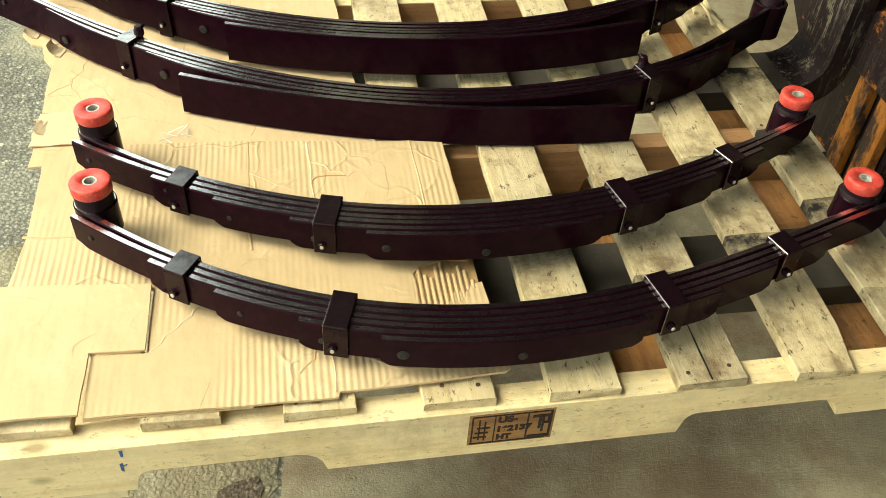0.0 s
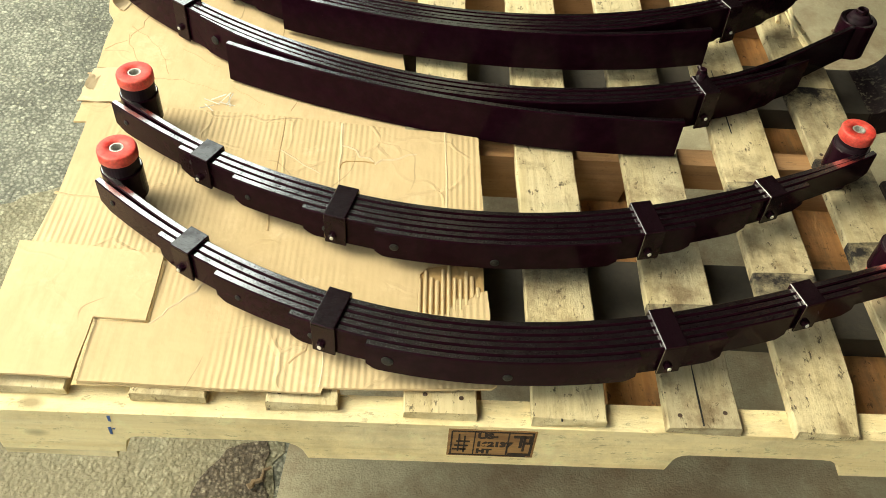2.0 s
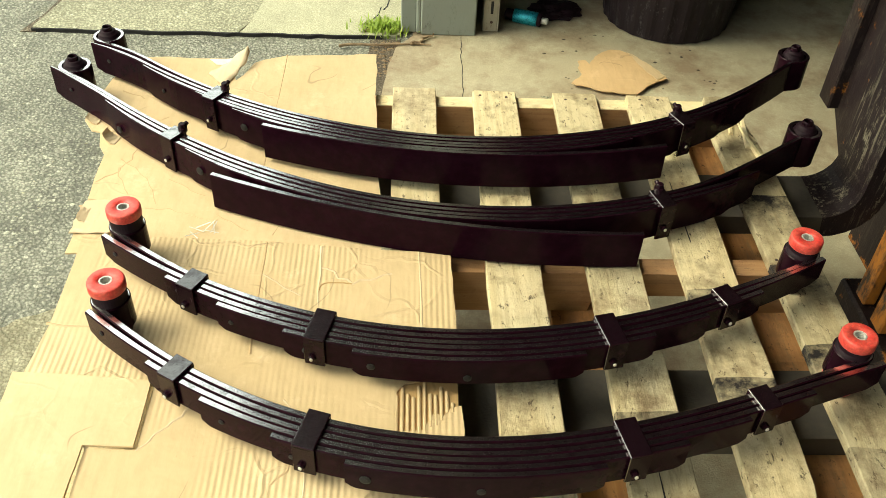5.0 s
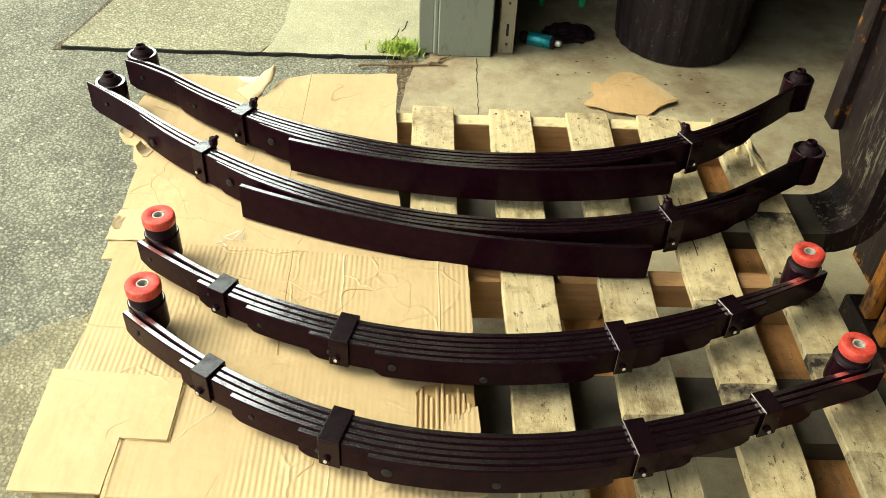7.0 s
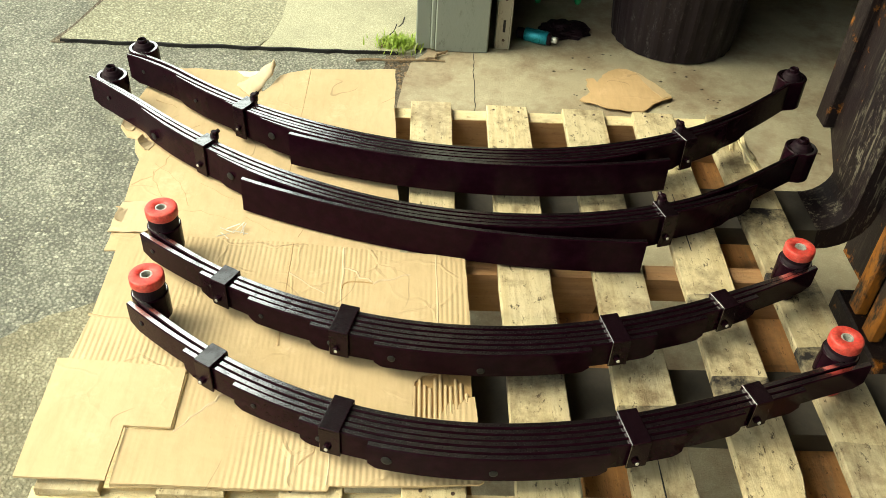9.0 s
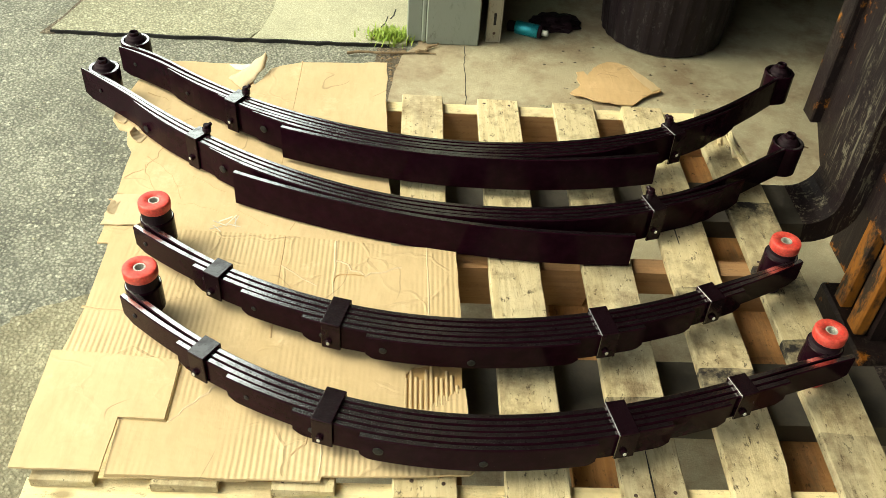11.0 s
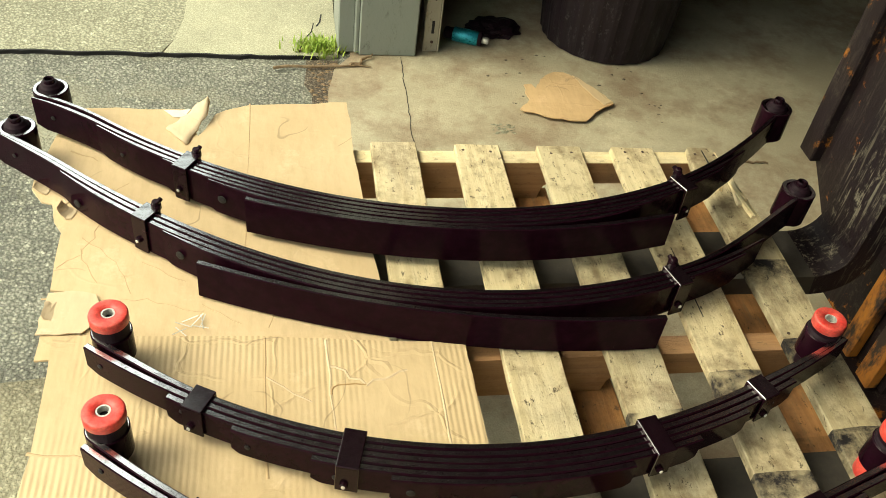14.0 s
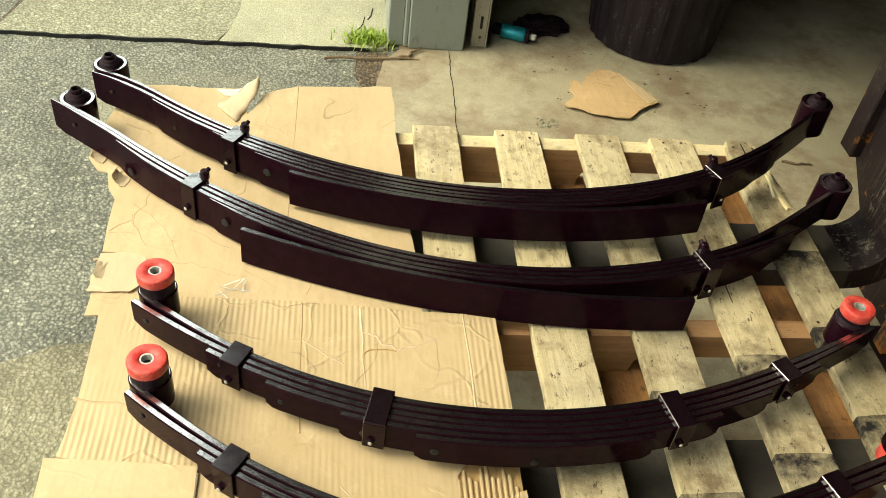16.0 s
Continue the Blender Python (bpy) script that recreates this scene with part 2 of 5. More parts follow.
def ground_mat(name, base, dark, pale, scale_stone, stone_amt, rough=0.9, patch=None, bdist=0.006, stain=None):
    """Stones of two sizes set in a binder, with broad light and dark areas and grime."""
    m, nt, b, v = start(name, rough, 0, 0.25)
    wob = nt.nodes.new("ShaderNodeTexNoise")
    wob.inputs["Scale"].default_value = scale_stone * 1.3
    nt.links.new(v, wob.inputs["Vector"])
    wv = nt.nodes.new("ShaderNodeVectorMath")
    wv.operation = "MULTIPLY_ADD"
    wv.inputs[1].default_value = (0.9 / scale_stone,) * 3
    nt.links.new(wob.outputs[1], wv.inputs[0])
    nt.links.new(v, wv.inputs[2])

    def stones(scale):
        vo = nt.nodes.new("ShaderNodeTexVoronoi")
        vo.inputs["Scale"].default_value = scale
        nt.links.new(wv.outputs[0], vo.inputs["Vector"])
        sep = nt.nodes.new("ShaderNodeSeparateColor")
        nt.links.new(vo.outputs["Color"], sep.inputs[0])
        return vo.outputs["Distance"], sep.outputs[0]

    d1, r1 = stones(scale_stone)
    d2, r2 = stones(scale_stone * 0.45)
    broad = noise_of(nt, v, 2.2, 6, 0.65)
    mid = noise_of(nt, v, 17, 6, 0.72)
    fine = noise_of(nt, v, 260, 3, 0.7)
    col = hexmix(nt, ramp(nt, broad, 0.40, 0.60), base, dark)
    col = hexmix(nt, mul(nt, ramp(nt, noise_of(nt, v, 6.5, 6, 0.7), 0.50, 0.64), 0.6), col, dark)
    small = mul(nt, ramp(nt, d1, 0.46, 0.26), ramp(nt, r1, 0.25, 0.8))
    col = hexmix(nt, mul(nt, small, stone_amt), col, pale)
    large = mul(nt, ramp(nt, d2, 0.40, 0.30), ramp(nt, r2, 0.80, 0.86))
    col = hexmix(nt, mul(nt, large, stone_amt), col, tuple(min(c * 1.35, 0.8) for c in pale))
    col = hexmix(nt, mul(nt, ramp(nt, d1, 0.40, 0.62), stone_amt * 0.95), col, tuple(c * 0.4 for c in dark))
    col = hexmix(nt, mul(nt, ramp(nt, mid, 0.52, 0.72), 0.45), col, dark)
    col = hexmix(nt, mul(nt, ramp(nt, mid, 0.44, 0.28), 0.4), col, pale)
    col = hexmix(nt, mul(nt, ramp(nt, fine, 0.60, 0.72), 0.4), col, tuple(c * 0.5 for c in dark))
    if patch:
        col = hexmix(nt, mul(nt, ramp(nt, noise_of(nt, v, 1.1, 5, 0.65), 0.52, 0.60), 0.6), col, patch)
    if stain:
        col = hexmix(nt, mul(nt, ramp(nt, noise_of(nt, v, 3.1, 8, 0.74), 0.46, 0.62), 0.7), col, stain)
    nt.links.new(col, b.inputs["Base Color"])
    h = mul(nt, mul(nt, d1, -1.2 * stone_amt), mul(nt, mul(nt, d2, -0.5 * stone_amt), mid, "ADD"), "ADD")
    bump(nt, b, h, 0.8, bdist)
    return m


M_BOARD = wood("deck_wood", (0.68, 0.575, 0.36), (0.50, 0.39, 0.215), "Y", 0.75, 0.2, 0.85)
# right-hand boards: overspray and stains, raised to make up missing shade
M_BOARD_SOOT_SHADE = wood("sooty_shaded_deck_wood", (0.66, 0.56, 0.35), (0.46, 0.36, 0.20), "Y", 0.9, 0.15, 1.0)
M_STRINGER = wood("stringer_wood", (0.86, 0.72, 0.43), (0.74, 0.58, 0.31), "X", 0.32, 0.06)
# brown woods under the deck, with its shade mixed into their colour
M_INNER = wood("inner_shaded_wood", (0.44, 0.25, 0.12), (0.30, 0.15, 0.07), "X", 0.25, 0.2)
M_BOTTOM = wood("bottom_shaded_wood", (0.46, 0.225, 0.08), (0.27, 0.12, 0.042), "Y", 0.7, 0.3, 0.3)
M_CARD = cardboard("cardboard", (0.535, 0.40, 0.23))
M_CARD_PLAIN = cardboard("plain_cardboard", (0.555, 0.415, 0.242), False)
M_CARD_DARK = cardboard("cardboard_core", (0.45, 0.29, 0.13), False)
M_CARD_PALE = cardboard("bare_liner", (0.78, 0.70, 0.55), False)
M_CARD_LINER = cardboard("faded_liner", (0.58, 0.45, 0.29), False)
# darker board colour that carries the shade of creases
M_CREASE = cardboard("crease_shade_cardboard", (0.46, 0.325, 0.18), False)
M_SCRAP = cardboard("scrap_cardboard", (0.55, 0.375, 0.195), False)
M_LEAF = gloss_black("black_spring_paint")
# reflectance far above real paint, to brighten the sky's stripe on top edges
M_EDGE = glint_edge("glint_edge_paint")
M_STRAP_TOP = glint_edge("strap_top_glint", 5.5)
M_STRAP_RIM = glint_edge("strap_rim_glint", 2.3)
M_CLIP = gloss_black("clip_paint", (0.010, 0.003, 0.0058), 0.14, 0.9, 0.12)
M_RUBBER = gloss_black("black_rubber", (0.011, 0.0045, 0.0075), 0.5, 0.0, 0.12)
M_RED = two_tone("red_polyurethane", (0.60, 0.035, 0.03), (0.64, 0.10, 0.075), 70, 0.42, 0, fine=240, bstr=0.12)
M_STEEL = two_tone("bright_steel", (0.72, 0.70, 0.64), (0.52, 0.50, 0.46), 60, 0.35, 0.35)
M_HOLE = two_tone("dark_hole", (0.006, 0.005, 0.005), (0.012, 0.010, 0.009), 80, 0.8)
M_NAIL = two_tone("rusty_nail", (0.05, 0.03, 0.02), (0.10, 0.06, 0.04), 300, 0.7, 0.3)
M_INK = two_tone("burnt_brand", (0.012, 0.006, 0.005), (0.04, 0.02, 0.012), 160, 0.9)
M_SCORCH = two_tone("scorched_wood", (0.36, 0.20, 0.075), (0.20, 0.10, 0.04), 45, 0.85, stretch=(0.2, 1, 1))
M_ASPHALT = ground_mat("asphalt", (0.285, 0.285, 0.232), (0.145, 0.146, 0.122), (0.45, 0.445, 0.355), 120, 0.55, 0.92, (0.37, 0.355, 0.255), 0.007)
M_SLAB = ground_mat("sidewalk_concrete", (0.37, 0.36, 0.255), (0.27, 0.262, 0.185), (0.52, 0.505, 0.375), 120, 0.55, 0.9, None, 0.004)
M_SLAB_PALE = ground_mat("smooth_sidewalk_concrete", (0.46, 0.445, 0.315), (0.35, 0.338, 0.24), (0.56, 0.54, 0.40), 200, 0.32, 0.9, None, 0.003)
M_FLOOR = ground_mat("garage_concrete", (0.52, 0.47, 0.33), (0.38, 0.335, 0.23), (0.60, 0.55, 0.39), 300, 0.14, 0.75, (0.42, 0.365, 0.25), 0.004, (0.21, 0.14, 0.088))
M_SAND = ground_mat("sandy_earth", (0.33, 0.31, 0.215), (0.19, 0.172, 0.118), (0.45, 0.425, 0.31), 125, 0.4, 0.95, (0.22, 0.19, 0.125), 0.008)
M_DIRT = ground_mat("dirt_litter", (0.17, 0.14, 0.10), (0.10, 0.08, 0.06), (0.30, 0.26, 0.19), 150, 0.55, 0.95)
M_POST = scratched("grey_green_paint", (0.25, 0.27, 0.235), (0.085, 0.08, 0.065), 0.6)
# near black so the unseen shell bounces and reflects little light
M_WALL = two_tone("light_trap_wall", (0.05, 0.042, 0.036), (0.035, 0.03, 0.026), 3, 0.8)
M_CEIL = two_tone("light_trap_ceiling", (0.010, 0.008, 0.008), (0.007, 0.006, 0.006), 3, 0.85)
M_TRACK = scratched("galvanised_track", (0.30, 0.27, 0.21), (0.14, 0.10, 0.06), 0.8)
M_BIN = scratched("black_bin_plastic", (0.014, 0.009, 0.012), (0.14, 0.14, 0.14), 0.4)
M_FORK = scratched("scratched_black_steel", (0.013, 0.008, 0.010), (0.26, 0.235, 0.17), 0.6, 0.0, 0.45)
M_BLADE = two_tone("dusty_fork_steel", (0.055, 0.047, 0.036), (0.030, 0.026, 0.022), 14, 0.75, 0.0, fine=170)
M_CARRIAGE = scratched("worn_carriage_paint", (0.016, 0.010, 0.011), (0.11, 0.09, 0.07), 0.5, 0.12, 0.15)
M_ORANGE = two_tone("worn_orange_paint", (0.36, 0.135, 0.02), (0.028, 0.016, 0.012), 19, 0.65, 0.0, 0.46, 0.56, 140, 0.5, 0.002, (1, 1, 0.4))
M_TEAL = two_tone("teal_anodised", (0.02, 0.30, 0.36), (0.02, 0.24, 0.32), 40, 0.3, 0.5)
M_GREEN = two_tone("green_rubber", (0.02, 0.42, 0.14), (0.02, 0.34, 0.11), 40, 0.5)
M_GRASS = two_tone("grass_blades", (0.22, 0.34, 0.035), (0.36, 0.46, 0.08), 30, 0.6)
M_TWIG = two_tone("dry_twig", (0.15, 0.10, 0.055), (0.26, 0.18, 0.10), 60, 0.8)
M_PLASTIC = two_tone("clear_film", (0.55, 0.53, 0.47), (0.74, 0.71, 0.64), 70, 0.2)
M_BLUE = two_tone("blue_crayon", (0.03, 0.07, 0.24), (0.06, 0.12, 0.32), 200, 0.8)


# ---- mesh helpers ----
def part(name, bm, material, parent=None, label="", smooth=False):
    me = bpy.data.meshes.new(name)
    bm.normal_update()
    bm.to_mesh(me)
    bm.free()
    me.materials.append(material)
    if smooth:
        for p in me.polygons:
            p.use_smooth = True
    ob = new(name, me)
    if parent is not None:
        ob.parent = parent
    if label:
        ob["label"] = label
    return ob


def thing(name, label, category, group="", kind=""):
    return tagged(new(name), label, category, group, kind)


def box_bm(x0, x1, y0, y1, z0, z1, bevel=0.0, bm=None, seg=1):
    own = bm is None
    b = bmesh.new()
    m = Matrix.Translation(((x0 + x1) / 2, (y0 + y1) / 2, (z0 + z1) / 2)) @ Matrix.Diagonal((x1 - x0, y1 - y0, z1 - z0, 1))
    bmesh.ops.create_cube(b, size=1, matrix=m)
    if bevel:
        bmesh.ops.bevel(b, geom=b.edges[:], offset=bevel, segments=seg, affect="EDGES", clamp_overlap=True)
    if own:
        return b
    merge(bm, b)
    return bm


def merge(bm, other):
    me = bpy.data.meshes.new("tmp")
    other.to_mesh(me)
    other.free()
    bm.from_mesh(me)
    bpy.data.meshes.remove(me)


def prism_bm(pts, z0, z1, bevel=0.0):
    """A flat outline raised from z0 to z1."""
    b = bmesh.new()
    lo = [b.verts.new((x, y, z0)) for x, y in pts]
    hi = [b.verts.new((x, y, z1)) for x, y in pts]
    b.faces.new(hi)
    b.faces.new(lo[::-1])
    n = len(pts)
    for i in range(n):
        b.faces.new((lo[i], lo[(i + 1) % n], hi[(i + 1) % n], hi[i]))
    bmesh.ops.recalc_face_normals(b, faces=b.faces)
    if bevel:
        bmesh.ops.bevel(b, geom=b.edges[:], offset=bevel, segments=1, affect="EDGES", clamp_overlap=True)
    return b


def lathe_bm(profile, n=40, cx=0.0, cy=0.0):
    """A turned body from (radius, z) pairs, closed where the radius is nought."""
    b = bmesh.new()
    rings = []
    for r, z in profile:
        rings.append([b.verts.new((cx + r * math.cos(2 * math.pi * i / n), cy + r * math.sin(2 * math.pi * i / n), z)) for i in range(n)])
    for a, c in zip(rings, rings[1:]):
        for i in range(n):
            b.faces.new((a[i], a[(i + 1) % n], c[(i + 1) % n], c[i]))
    for r, flip in ((rings[0], True), (rings[-1], False)):
        b.faces.new(r[::-1] if flip else r)
    bmesh.ops.recalc_face_normals(b, faces=b.faces)
    return b


def tube_bm(profile, n=40, cx=0.0, cy=0.0):
    """As lathe_bm, with the last ring joined to the first: a ring-shaped body."""
    b = bmesh.new()
    rings = []
    for r, z in profile:
        rings.append([b.verts.new((cx + r * math.cos(2 * math.pi * i / n), cy + r * math.sin(2 * math.pi * i / n), z)) for i in range(n)])
    for a, c in zip(rings, rings[1:] + rings[:1]):
        for i in range(n):
            b.faces.new((a[i], a[(i + 1) % n], c[(i + 1) % n], c[i]))
    bmesh.ops.recalc_face_normals(b, faces=b.faces)
    return b


def sheet_bm(outline, z, thick, step=0.02, bow=0.002, seed=0, extra=None):
    """A thin sheet with the given outline, cut into small cells and gently buckled."""
    b = bmesh.new()
    f = b.faces.new([b.verts.new((x, y, z)) for x, y in outline])
    xs = [p[0] for p in outline]
    ys = [p[1] for p in outline]
    x = min(xs) + step
    while x < max(xs):
        bmesh.ops.bisect_plane(b, geom=b.verts[:] + b.edges[:] + b.faces[:], plane_co=(x, 0, 0), plane_no=(1, 0, 0))
        x += step
    y = min(ys) + step
    while y < max(ys):
        bmesh.ops.bisect_plane(b, geom=b.verts[:] + b.edges[:] + b.faces[:], plane_co=(0, y, 0), plane_no=(0, 1, 0))
        y += step
    for v in b.verts:
        v.co.z += bow * (0.5 + 0.5 * noise.noise((v.co.x * 6 + seed, v.co.y * 6, seed))) + (extra(v.co.x, v.co.y) if extra else 0)
    up = bmesh.ops.extrude_face_region(b, geom=b.faces[:])
    bmesh.ops.translate(b, verts=[g for g in up["geom"] if isinstance(g, bmesh.types.BMVert)], vec=(0, 0, thick))
    bmesh.ops.recalc_face_normals(b, faces=b.faces)
    return b


def ragged(pts, amount, step, seed):
    """An outline whose long sides are broken into short uneven runs."""
    rnd = random.Random(seed)
    out = []
    for (x0, y0), (x1, y1) in zip(pts, pts[1:] + pts[:1]):
        d = math.hypot(x1 - x0, y1 - y0)
        k = max(1, int(d / step))
        for i in range(k):
            u = i / k
            j = 0 if i == 0 else amount
            out.append((x0 + (x1 - x0) * u + rnd.uniform(-j, j), y0 + (y1 - y0) * u + rnd.uniform(-j, j)))
    return out


# ---- the setting ----
def structure(name, bm, mat, label):
    return tagged(part(name, bm, mat), label, name.split("_")[0], kind="structure")


def threshold(y):
    """x of the garage slab's outer edge."""
    return 0.30 + 0.093 * (y - 0.15)


structure("ground", prism_bm([(-300, -300), (300, -300), (300, 300), (-300, 300)], FLOOR - 0.4, FLOOR - 0.008), M_ASPHALT, "worn grey asphalt yard with pale stones and patches")
slab_pts = [(6, -6), (6, 8), (0.56, 8), (0.54, 2.10)] + [(threshold(y) + 0.012 * noise.noise((y * 7, 0, 2)) + 0.02 * max(0, y - 1.9) * 5, y) for y in [2.02 - 0.06 * i for i in range(60)]] + [(threshold(-6), -6)]
structure("floor", prism_bm(slab_pts, FLOOR - 0.2, FLOOR), M_FLOOR, "stained grey concrete garage floor with a cracked edge")
def apron_front(x):
    return 2.088 + 0.008 * noise.noise((x * 9, 3, 0)) + 0.003 * noise.noise((x * 40, 3, 0))


old_cast = [(0.0675, 9), (-0.58, 9), (-0.62, 2.46), (-0.70, 2.10)] + [(x, apron_front(x)) for x in [-0.66 + 0.026 * i for i in range(25)]] + [(-0.0065, 2.15), (0.0175, 2.30)]
structure("pavement_old", prism_bm(old_cast, FLOOR - 0.2, FLOOR + 0.004), M_SLAB, "rough grey concrete apron with pale stones showing")
new_cast = [(0.50, 9), (0.068, 9), (0.018, 2.30), (-0.006, 2.15), (-0.028, apron_front(-0.03))] + [(x, apron_front(x)) for x in [-0.01 + 0.026 * i for i in range(20)]] + [(0.50, 2.10)]
structure("pavement_new", prism_bm(new_cast, FLOOR - 0.2, FLOOR + 0.004), M_SLAB_PALE, "pale smooth sunlit concrete apron beside the door post")
for k, pts in enumerate(([(0.385, 2.13), (0.398, 2.165), (0.405, 2.20), (0.422, 2.235), (0.43, 2.29)], [(0.44, 2.27), (0.452, 2.30), (0.458, 2.35)])):
    structure("pavement_crack", prism_bm([(x - 0.004 * (1 - i / 6), y) for i, (x, y) in enumerate(pts)] + [(x + 0.002, y) for x, y in pts[::-1]], FLOOR - 0.01, FLOOR + 0.0048), M_HOLE, "short dark crack in the pale concrete apron")

dirt_pts = ragged([(0.40, 2.075), (0.405, 1.75), (0.37, 1.2), (0.355, 0.85), (threshold(0.85) + 0.02, 0.85), (threshold(1.4) + 0.02, 1.4), (threshold(2.0) + 0.02, 2.0), (0.50, 2.08)], 0.012, 0.06, 4)
structure("ground_dirt", prism_bm(dirt_pts, FLOOR - 0.02, FLOOR - 0.0045), M_DIRT, "brown dirt and leaf litter along the slab edge")
sand_pts = ragged([(0.288, 0.30), (0.20, 0.55), (0.02, 0.78), (-0.12, 0.86), (-0.24, 0.84), (-0.38, 0.76), (-0.47, 0.62), (-0.50, 0.40), (-0.44, 0.10), (-0.36, -0.35), (-0.25, -0.62), (0.0, -0.72), (0.20, -0.68)], 0.02, 0.03, 16)
structure("ground_sand", prism_bm(sand_pts, FLOOR - 0.02, FLOOR - 0.0062), M_SAND, "sandy earth and grit washed over the asphalt")
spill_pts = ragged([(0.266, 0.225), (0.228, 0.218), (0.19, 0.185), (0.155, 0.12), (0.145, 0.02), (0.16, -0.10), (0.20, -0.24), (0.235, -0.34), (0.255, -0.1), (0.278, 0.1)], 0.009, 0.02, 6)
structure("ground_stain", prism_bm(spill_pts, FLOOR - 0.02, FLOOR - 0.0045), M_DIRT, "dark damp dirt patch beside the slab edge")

# long crack in the floor slab near the post
crack = [(0.70 - 0.017 * k / 39 + 0.006 * noise.noise((k * 0.23, 4, 0)) + 0.004 * noise.noise((k * 0.9, 8, 0)), 2.10 - 0.8 * k / 39) for k in range(40)]
structure("floor_crack", prism_bm([(x - 0.0014 * (0.6 + abs(noise.noise((y * 60, 1, 1)))), y) for x, y in crack] + [(x + 0.0012, y) for x, y in crack[::-1]], FLOOR - 0.01, FLOOR + 0.0008), M_HOLE, "thin dark crack in the concrete floor")
crack2 = [(-0.69, 2.08), (-0.66, 2.2), (-0.62, 2.46), (-0.60, 2.8), (-0.62, 3.2)]
structure("ground_crack", prism_bm([(x - 0.035 - 0.01 * math.sin(y * 40), y) for x, y in crack2] + [(x + 0.004, y) for x, y in crack2[::-1]], FLOOR - 0.02, FLOOR - 0.004), M_DIRT, "dark crack between asphalt and the concrete apron")

crack3 = [(x, apron_front(x) - 0.006 + 0.003 * noise.noise((x * 60, 1, 0))) for x in [-0.70 + 0.03 * i for i in range(39)]]
structure("ground_joint", prism_bm([(x, y + 0.002 - 0.012 * abs(noise.noise((x * 22, 5, 0)))) for x, y in crack3] + [(x, y + 0.0058 + 0.004 * noise.noise((x * 45, 9, 0))) for x, y in crack3[::-1]], FLOOR - 0.02, FLOOR + 0.0046), M_HOLE, "dark gap along the edge of the concrete apron")

# unseen walls round the workshop, added near black to cut light and reflections
H = 4.2
structure("wall_north", box_bm(0.52, 0.77, 2.36, 8.0, FLOOR, H), M_WALL, "added near-black wall beside the door opening")
structure("wall_south", box_bm(0.52, 0.77, -8.0, -4.6, FLOOR, H), M_WALL, "unseen near-black wall added behind the viewer")
# header set low to keep high sky light off the right side
structure("wall_header", box_bm(0.52, 0.77, -4.6, 2.36, 2.1, H), M_WALL, "unseen wall over the wide door opening, set low to block sky")
structure("wall_east", box_bm(6.0, 6.2, -8.0, 8.0, FLOOR, H), M_WALL, "unseen near-black back wall added to the workshop")
structure("wall_end_north", box_bm(0.77, 6.0, 8.0, 8.2, FLOOR, H), M_WALL, "unseen near-black end wall added to the workshop")
structure("wall_end_south", box_bm(0.77, 6.0, -8.2, -8.0, FLOOR, H), M_WALL, "unseen near-black end wall added to the workshop")
# made-up eave that blocks high sky and darkens reflections in the doorway
structure("roof_overhang", box_bm(-0.12, 0.52, -8.2, 8.2, 2.1, 2.25), M_CEIL, "unseen added eave that blocks sky over the door opening")
structure("ceiling", box_bm(0.52, 6.2, -8.2, 8.2, H, H + 0.15), M_CEIL, "unseen near-black workshop ceiling")

# door post with its stop and the galvanised door track
post = thing("door_post", "grey-green painted door post with chipped paint and dents", "door post", kind="structure")
part("post_face", box_bm(0.566, 0.748, 2.105, 2.36, FLOOR, H - 0.01, 0.004), M_POST, post)
part("post_side", box_bm(0.500, 0.552, 2.122, 2.36, FLOOR, H - 0.01, 0.004), M_POST, post)
part("post_stop", box_bm(0.550, 0.568, 2.112, 2.36, FLOOR + 0.002, H - 0.02, 0.005), M_POST, post)
track = thing("door_track", "rust-stained galvanised steel track of a roller door", "door track", kind="structure")
part("track_back", box_bm(0.775, 0.779, 2.14, 2.20, FLOOR, 2.09), M_TRACK, track)
tb = bmesh.new()
for z0, z1, y0, y1 in ((FLOOR, 2.09, 2.14, 2.152), (FLOOR, 2.09, 2.19, 2.2)):
    box_bm(0.779, 0.822, y0, y1, z0, z1, 0.002, tb)
part("track_flange", tb, M_TRACK, track)
part("track_lip", box_bm(0.822, 0.826, 2.135, 2.158, FLOOR, 2.09, 0.001), M_TRACK, track)
for z in (-0.27, -0.12, 0.03, 0.18):
    part("slot", box_bm(0.797, 0.806, 2.1385, 2.1405, FLOOR + 0.335 + z, FLOOR + 0.335 + z + 0.045, 0.003), M_HOLE, track)
    part("bolt", lathe_bm([(0.005, 0), (0.005, 0.003)], 10), M_NAIL, track).matrix_basis = pose(0.802, 2.141, z - 0.03, 90, 0, 0)

# ---- the pallet ----
pallet = thing("pallet", "weathered wooden stringer pallet with a branded front beam, on lift forks", "pallet")
INCH = 0.0254


